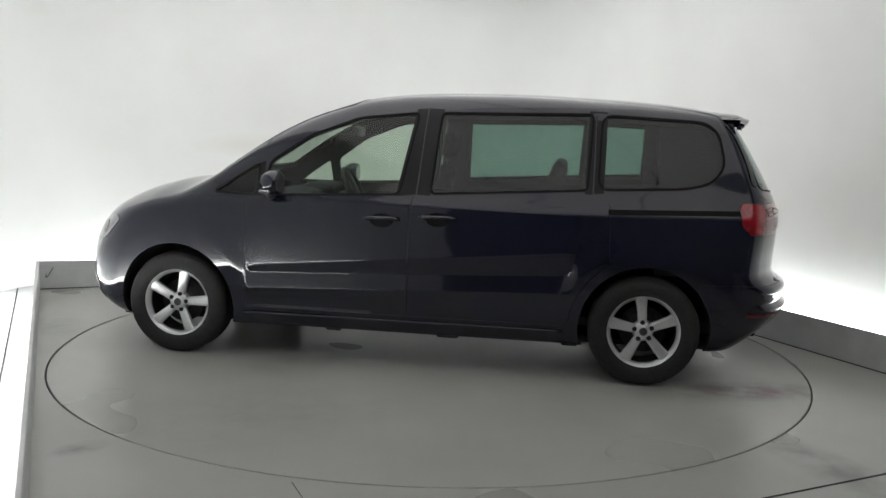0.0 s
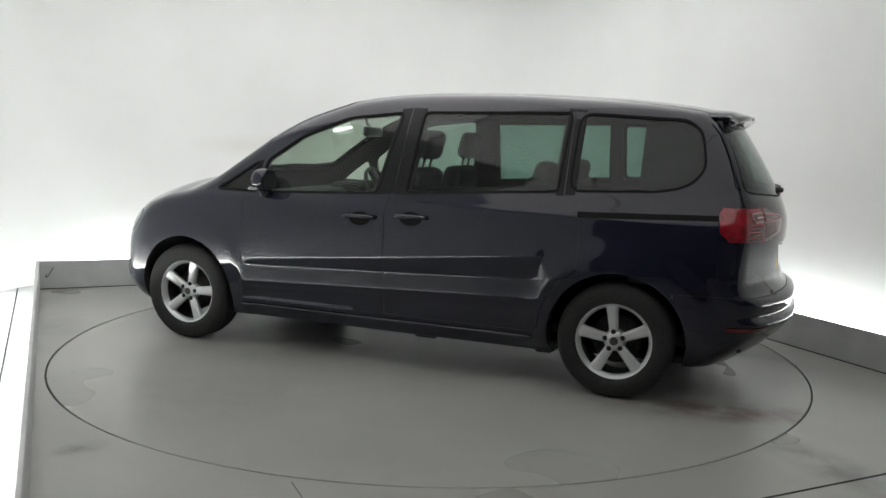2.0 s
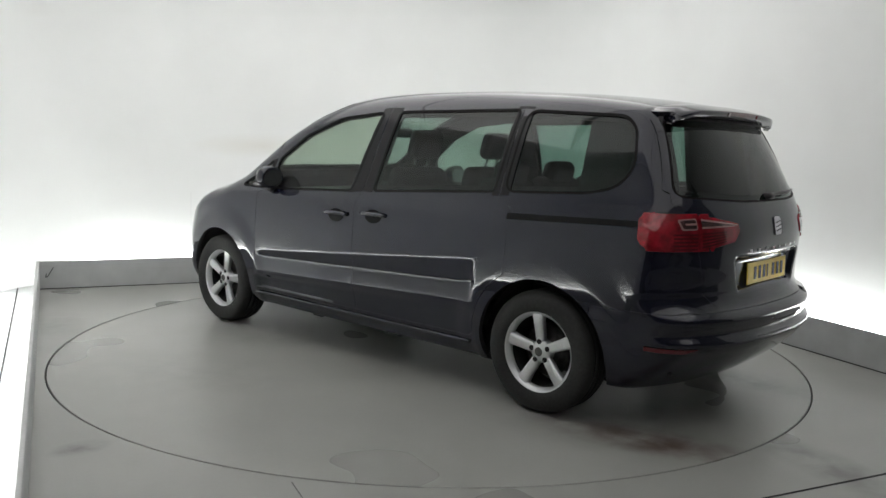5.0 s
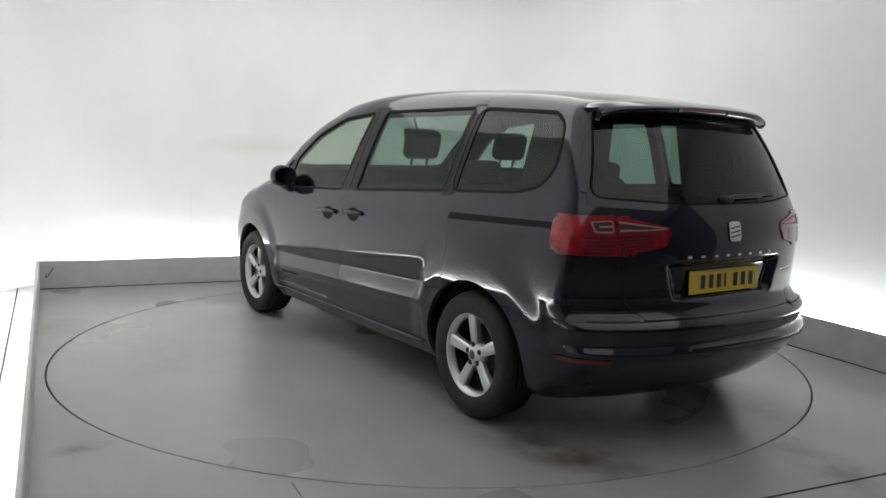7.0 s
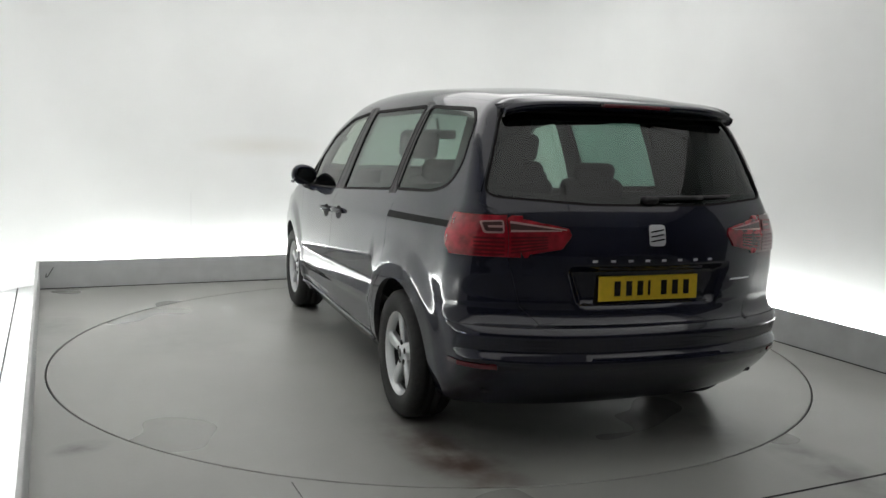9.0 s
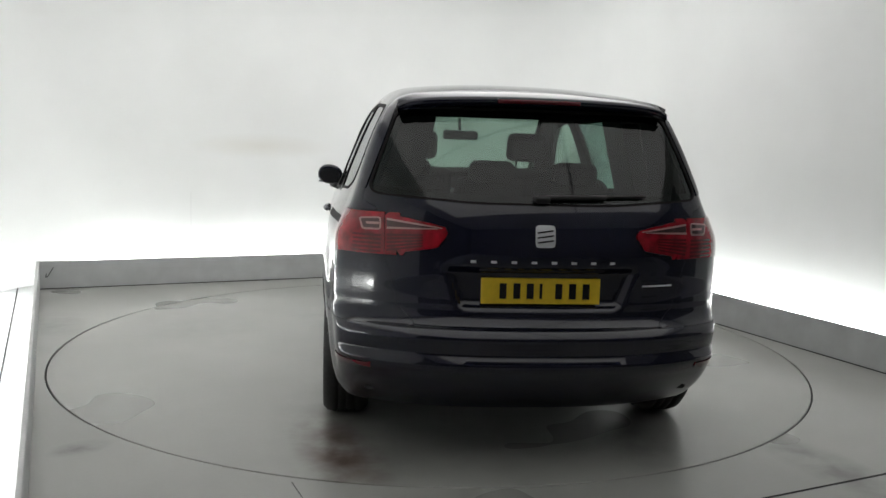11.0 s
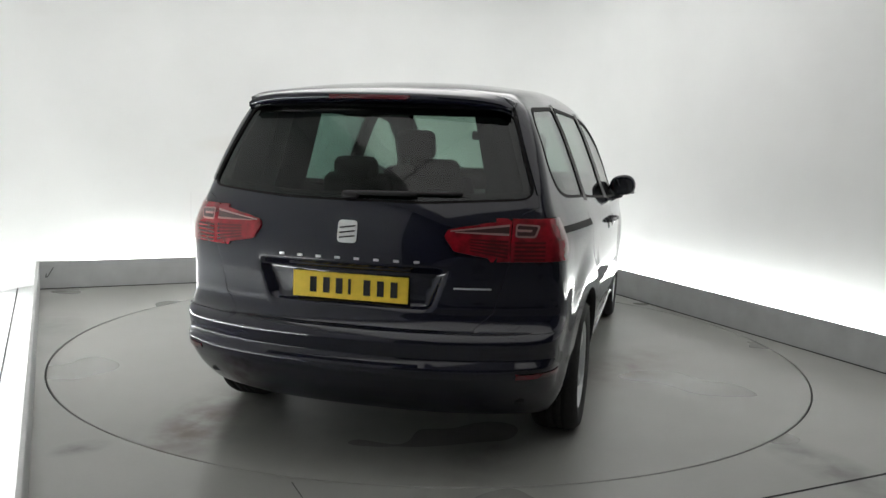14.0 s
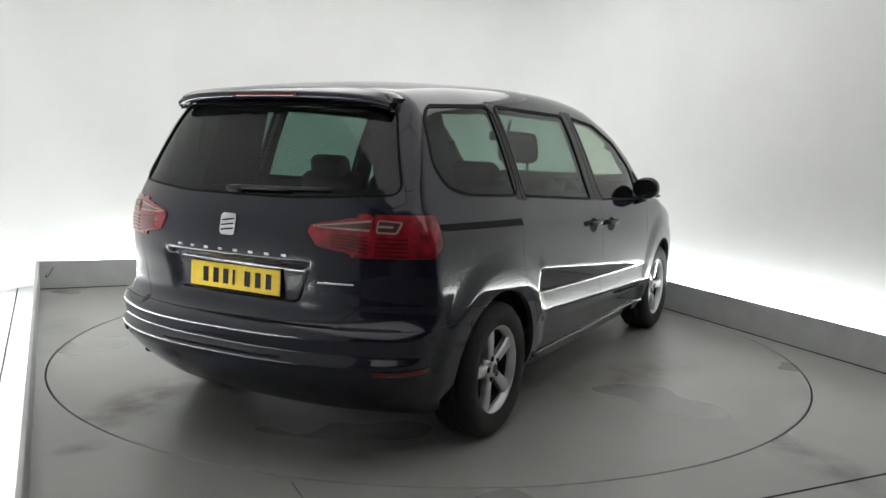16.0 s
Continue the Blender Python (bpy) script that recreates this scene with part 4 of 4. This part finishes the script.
def build_mirrors(car, panels):
    for sg, nm in ((1, "left"), (-1, "right")):
        bm = bmesh.new()
        bmesh.ops.create_uvsphere(bm, u_segments=28, v_segments=16, radius=1)
        for v in bm.verts:
            x, y, z = v.co
            # blunt rear face, egg-shaped front
            r = Vector((x if x > 0 else max(x, -0.45), abs(y) ** 0.9 * math.copysign(1, y), abs(z) ** 0.9 * math.copysign(1, z)))
            tall = 0.080 if z > 0 else 0.068
            v.co = (0.79 + 0.085 * r.x, sg * (0.958 + 0.094 * r.y), 1.112 + tall * r.z * (1 + 0.10 * r.y))
        house = part("door_mirror", bm, PAINT, panels["front_door_" + nm])
        bm = bmesh.new()
        rim = [(abs(math.cos(a)) ** 0.7 * math.copysign(1, math.cos(a)), abs(math.sin(a)) ** 0.7 * math.copysign(1, math.sin(a))) for a in [2 * math.pi * k / 28 for k in range(28)]]
        loops = [[bm.verts.new((x, sg * (0.958 + 0.074 * c), 1.11 + 0.054 * d)) for c, d in rim] for x in (0.756, 0.7495)]
        for k in range(28):
            bm.faces.new((loops[0][k], loops[0][(k + 1) % 28], loops[1][(k + 1) % 28], loops[1][k]))
        bm.faces.new(loops[1])
        part("mirror_glass", bm, MIRROR, house, smooth=False)
        foot = [(0.86, sg * 0.86, 1.055), (0.83, sg * 0.91, 1.035), (0.81, sg * 0.945, 1.05)]
        part("mirror_foot", tube_bm(foot, 0.03, 10), BLACK, house)
        bm = box_bm((0.79, 0.975, 1.055), (0.862, 1.046, 1.075), 0.009, 2)
        for v in bm.verts:
            v.co.y *= sg
        part("indicator_lens", bm, CLEAR_LENS, house)
        # door handles
        for x, z, owner in ((0.125, 0.925, "front_door_"), (-0.215, 0.943, "sliding_door_")):
            n = 13
            xs = np.linspace(x - 0.105, x + 0.105, n)
            base = side_points(xs, np.full(n, z), float(sg))
            pts = [tuple(base[k] + np.array((0, sg * (0.036 * math.sin(math.pi * k / (n - 1)) ** 0.5), 0.004 * math.sin(math.pi * k / (n - 1))))) for k in range(n)]
            hd = part("door_handle", tube_bm(pts, 0.0135, 10), PAINT, panels[owner + nm])
            fn = lambda a, b, off, s_=float(sg): side_points(a, b, s_, off)
            cup = [(x + 0.072 * math.cos(2 * math.pi * k / 20), z - 0.012 + 0.042 * math.sin(2 * math.pi * k / 20)) for k in range(20)]
            fill_patch(fn, cup, 0.0012, SEAL, "handle_cup", hd, rings=3)
        # the sliding door's rail
        fn = lambda a, b, off, s_=float(sg): side_points(a, b, s_, off)
        rail = dense([(-1.215, 1.002), (-1.215, 1.034), (-1.962, 1.052), (-1.962, 1.024)], 0.05)
        fill_patch(fn, rail, 0.002, SEAL, "door_rail", car, rings=3)
        # headlamp and bumper intake
        lamp = dense(rounded([(2.14, 0.675), (2.11, 0.80), (1.93, 0.87), (1.86, 0.835), (1.98, 0.71)], 0.03), 0.03)
        hl = fill_patch(fn, lamp, 0.003, CLEAR_LENS, "headlamp", car, rings=5, label="clear headlamp")
        bulb = [(2.02 + 0.04 * math.cos(2 * math.pi * k / 20), 0.775 + 0.04 * math.sin(2 * math.pi * k / 20)) for k in range(20)]
        fill_patch(fn, bulb, 0.006, GLOSS_BLACK, "lamp_bezel", hl, rings=3)
        grille = dense(rounded([(2.145, 0.285), (2.145, 0.46), (2.08, 0.445), (2.02, 0.29)], 0.02), 0.03)
        fill_patch(fn, grille, 0.003, BLACK, "bumper_intake", car, rings=4)


def build_rear(car, panels):
    gate = panels["tailgate"]
    # spoiler
    n = 33
    ys = np.linspace(-0.615, 0.615, n)
    V, fs = [], []
    for y in ys:
        t = abs(y) / 0.625
        back = -2.075 + 0.085 * t ** 4
        zz = 1.600 - 0.020 * t ** 2.2 - 0.028 * t ** 10
        z0 = float(top_points([-1.86], [y])[0][2])
        V += [(-1.86, y, z0 + 0.001), (-1.97, y, (z0 * 0.42 + zz * 0.58) + 0.012), (back + 0.03, y, zz + 0.005), (back, y, zz - 0.006), (back + 0.006, y, zz - 0.027), (back + 0.05, y, zz - 0.036), (-1.98, y, zz - 0.040)]
    m = 7
    for k in range(n - 1):
        for j in range(m - 1):
            fs.append((k * m + j, k * m + j + 1, (k + 1) * m + j + 1, (k + 1) * m + j))
    fs.append(tuple(range(m)))
    fs.append(tuple(reversed(range((n - 1) * m, n * m))))
    sp = mesh_object("roof_spoiler", V, [f[::-1] for f in fs], PAINT, gate)
    V, fs = [], []
    for y in np.linspace(-0.185, 0.185, 15):
        t = abs(y) / 0.625
        back, zz = -2.075 + 0.085 * t ** 4, 1.600 - 0.020 * t ** 2.2
        V += [(back - 0.004, y, zz - 0.008), (back + 0.001, y, zz - 0.026), (back + 0.02, y, zz - 0.026), (back + 0.02, y, zz - 0.008)]
    for k in range(14):
        for j in range(4):
            fs.append((k * 4 + j, k * 4 + (j + 1) % 4, (k + 1) * 4 + (j + 1) % 4, (k + 1) * 4 + j))
    fs += [(0, 1, 2, 3), (59, 58, 57, 56)]
    mesh_object("brake_light", V, fs, DARK_RED, sp, "dark red high brake light")

    for sg in (1, -1):
        fn = lambda p, q, off, s_=sg: rear_points(np.asarray(p) * s_, q, off)
        fill_patch(fn, dense(rounded([(0.618, 1.545), (0.650, 1.545), (0.772, 1.20), (0.752, 1.185)], 0.01), 0.03), 0.005, PAINT, "spoiler_fin", gate, rings=3)

    # number plate with unreadable bars
    pm = Matrix.Translation((-2.262, 0, 0.777)) @ Matrix.Rotation(radians(2), 4, "Y")
    plate = part("number_plate", box_bm((-0.006, -0.26, -0.056), (0.0, 0.26, 0.056), 0.002, 1, pm), YELLOW, gate, "yellow rear number plate with plain dark bars", smooth=False)
    for y in (0.165, 0.105, 0.047, 0.0, -0.078, -0.138, -0.198):
        wd = 0.006 if y == 0.0 else 0.015
        part("plate_bar", box_bm((-0.0085, y - wd, -0.033), (-0.005, y + wd, 0.033), 0, 1, pm), GLOSS_BLACK, plate, smooth=False)
    part("plate_lamp_strip", box_bm((-2.285, -0.27, 0.864), (-2.255, 0.27, 0.876), 0.004, 1), BLACK, gate)

    # emblem: a plain silver shape with slots
    emblem = rounded([(-0.043, 0.970), (-0.043, 1.062), (0.043, 1.062), (0.043, 0.970)], 0.02)
    em = fill_patch(rear_points, emblem, 0.007, BADGE, "emblem", gate, rings=4, label="plain silver emblem")
    for z in (0.995, 1.015, 1.035):
        bar = [(-0.034, z + 0.008), (0.034, z - 0.002), (0.034, z - 0.008), (-0.034, z + 0.002)]
        fill_patch(rear_points, dense(bar, 0.02), 0.0085, GLOSS_BLACK, "emblem_slot", em, rings=2)
    # row of small silver bars and a thin badge
    for k in range(8):
        y = 0.300 - 0.0857 * k
        bar = [(y - 0.012, 0.900), (y - 0.012, 0.911), (y + 0.012, 0.911), (y + 0.012, 0.900)]
        fill_patch(rear_points, dense(bar, 0.015), 0.004, BADGE, "badge_bar", gate, rings=2)
    bar = [(-0.60, 0.798), (-0.60, 0.806), (-0.45, 0.806), (-0.45, 0.798)]
    fill_patch(rear_points, dense(bar, 0.02), 0.003, BADGE, "badge_bar", gate, rings=2)

    # wiper
    hubp = rear_points([0.02], [1.168], 0.03)[0]
    arm_y = np.linspace(0.02, -0.42, 10)
    p = rear_points(arm_y, np.linspace(1.170, 1.178, 10), 0.014)
    wp = part("rear_wiper", tube_bm([tuple(q) for q in p[:7]], 0.010, 8), BLACK, gate)
    part("wiper_blade", tube_bm([tuple(q) for q in rear_points(np.linspace(-0.06, -0.46, 9), np.linspace(1.176, 1.184, 9), 0.008)], 0.007, 6), BLACK, wp)
    part("wiper_hub", box_bm((hubp[0] - 0.005, -0.025, 1.152), (hubp[0] + 0.05, 0.045, 1.184), 0.012, 2), BLACK, wp)

    for sg, nm in ((1, "left"), (-1, "right")):
        fn = lambda a, b, off, s_=sg: rear_points(np.asarray(a) * s_, b, off)
        inner, outer = panels["lamp_inner_" + nm], panels["lamp_outer_" + nm]
        # a clear wedge between two pale lines, red above and below it, dark ribs at the foot
        wedge = [(0.658, 1.030), (0.658, 1.062), (0.46, 1.042), (0.44, 1.036), (0.46, 1.033)]
        clear = fill_patch(fn, dense(wedge, 0.03), 0.008, SMOKED, "clear_wedge", inner, rings=3)
        for strip in ([(0.658, 1.060), (0.658, 1.069), (0.43, 1.040), (0.43, 1.035)], [(0.658, 1.024), (0.658, 1.033), (0.45, 1.036), (0.45, 1.032)]):
            fill_patch(fn, dense(strip, 0.03), 0.010, PINK_LENS, "clear_strip", clear, rings=2)
        for k in range(5):
            z = 0.932 + 0.016 * k
            rib = [(0.658, z), (0.658, z + 0.009), (0.51, 0.960 + 0.011 * k + 0.006), (0.51, 0.960 + 0.011 * k)]
            fill_patch(fn, dense(rib, 0.03), 0.0085, DARK_RED, "dark_lens", inner, rings=2)
        frame_ = rounded([(0.682, 1.018), (0.682, 1.072), (0.775, 1.066), (0.762, 1.016)], 0.012)
        lens = fill_patch(fn, frame_, 0.009, PINK_LENS, "reversing_lens", outer, rings=3)
        fill_patch(fn, rounded([(0.688, 1.025), (0.688, 1.066), (0.766, 1.060), (0.755, 1.024)], 0.008), 0.011, SMOKED, "inner_lens", lens, rings=2)
        fill_patch(fn, rounded([(0.688, 1.040), (0.688, 1.050), (0.745, 1.048), (0.742, 1.039)], 0.003), 0.0125, PINK_LENS, "lens_bar", lens, rings=2)
        for k in range(5):
            z = 0.924 + 0.017 * k
            rib = [(0.682, z), (0.682, z + 0.009), (0.80, z + 0.008), (0.80, z)]
            fill_patch(fn, dense(rib, 0.03), 0.0085, DARK_RED, "dark_lens", outer, rings=2)


def build_car():
    car = new("car")
    tagged(car, "dark navy blue people carrier with silver five-spoke wheels on a turntable", "car")
    panels = build_skin(car)
    build_glass(car, panels)
    for x in (AXLE_F, AXLE_R):
        for s, turn in ((1, -13 if x > 0 else 6), (-1, 20 if x > 0 else -14)):
            build_wheel(car, x, s, turn)
    build_arch_liners(car)
    build_seats(car)
    build_cabin(car)
    build_mirrors(car, panels)
    build_rear(car, panels)
    return car, panels


DISC = build_room()
CAR, PANELS = build_car()

# ---------------------------------------------------------------- turning
TURN = [(0.0, 171.0), (0.5, 167.8), (1.0, 164.5), (1.5, 161.2), (2.0, 157.8), (2.5, 154.4), (3.0, 151.05), (3.5, 147.8), (4.0, 144.37), (4.8, 138.9), (5.6, 133.45), (6.5, 127.25), (7.0, 123.84), (7.5, 120.48), (8.0, 116.98), (8.5, 113.5), (9.0, 109.99), (9.8, 104.4), (10.6, 98.75), (11.5, 92.32), (12.0, 88.76), (12.5, 85.2), (13.0, 81.62), (13.5, 78.08), (14.0, 74.56), (14.5, 71.02), (15.0, 67.42), (15.5, 63.88), (16.0, 60.33)]
CAR_OFFSET = (0.0777, -0.2489)


def motions():
    walk(CAR, [(t, pose(0, 0, 0, 0, 0, a) @ pose(*CAR_OFFSET, 0)) for t, a in TURN])
    walk(DISC, [(t, pose(*DISC_AT, 0, 0, a)) for t, a in TURN])


motions()
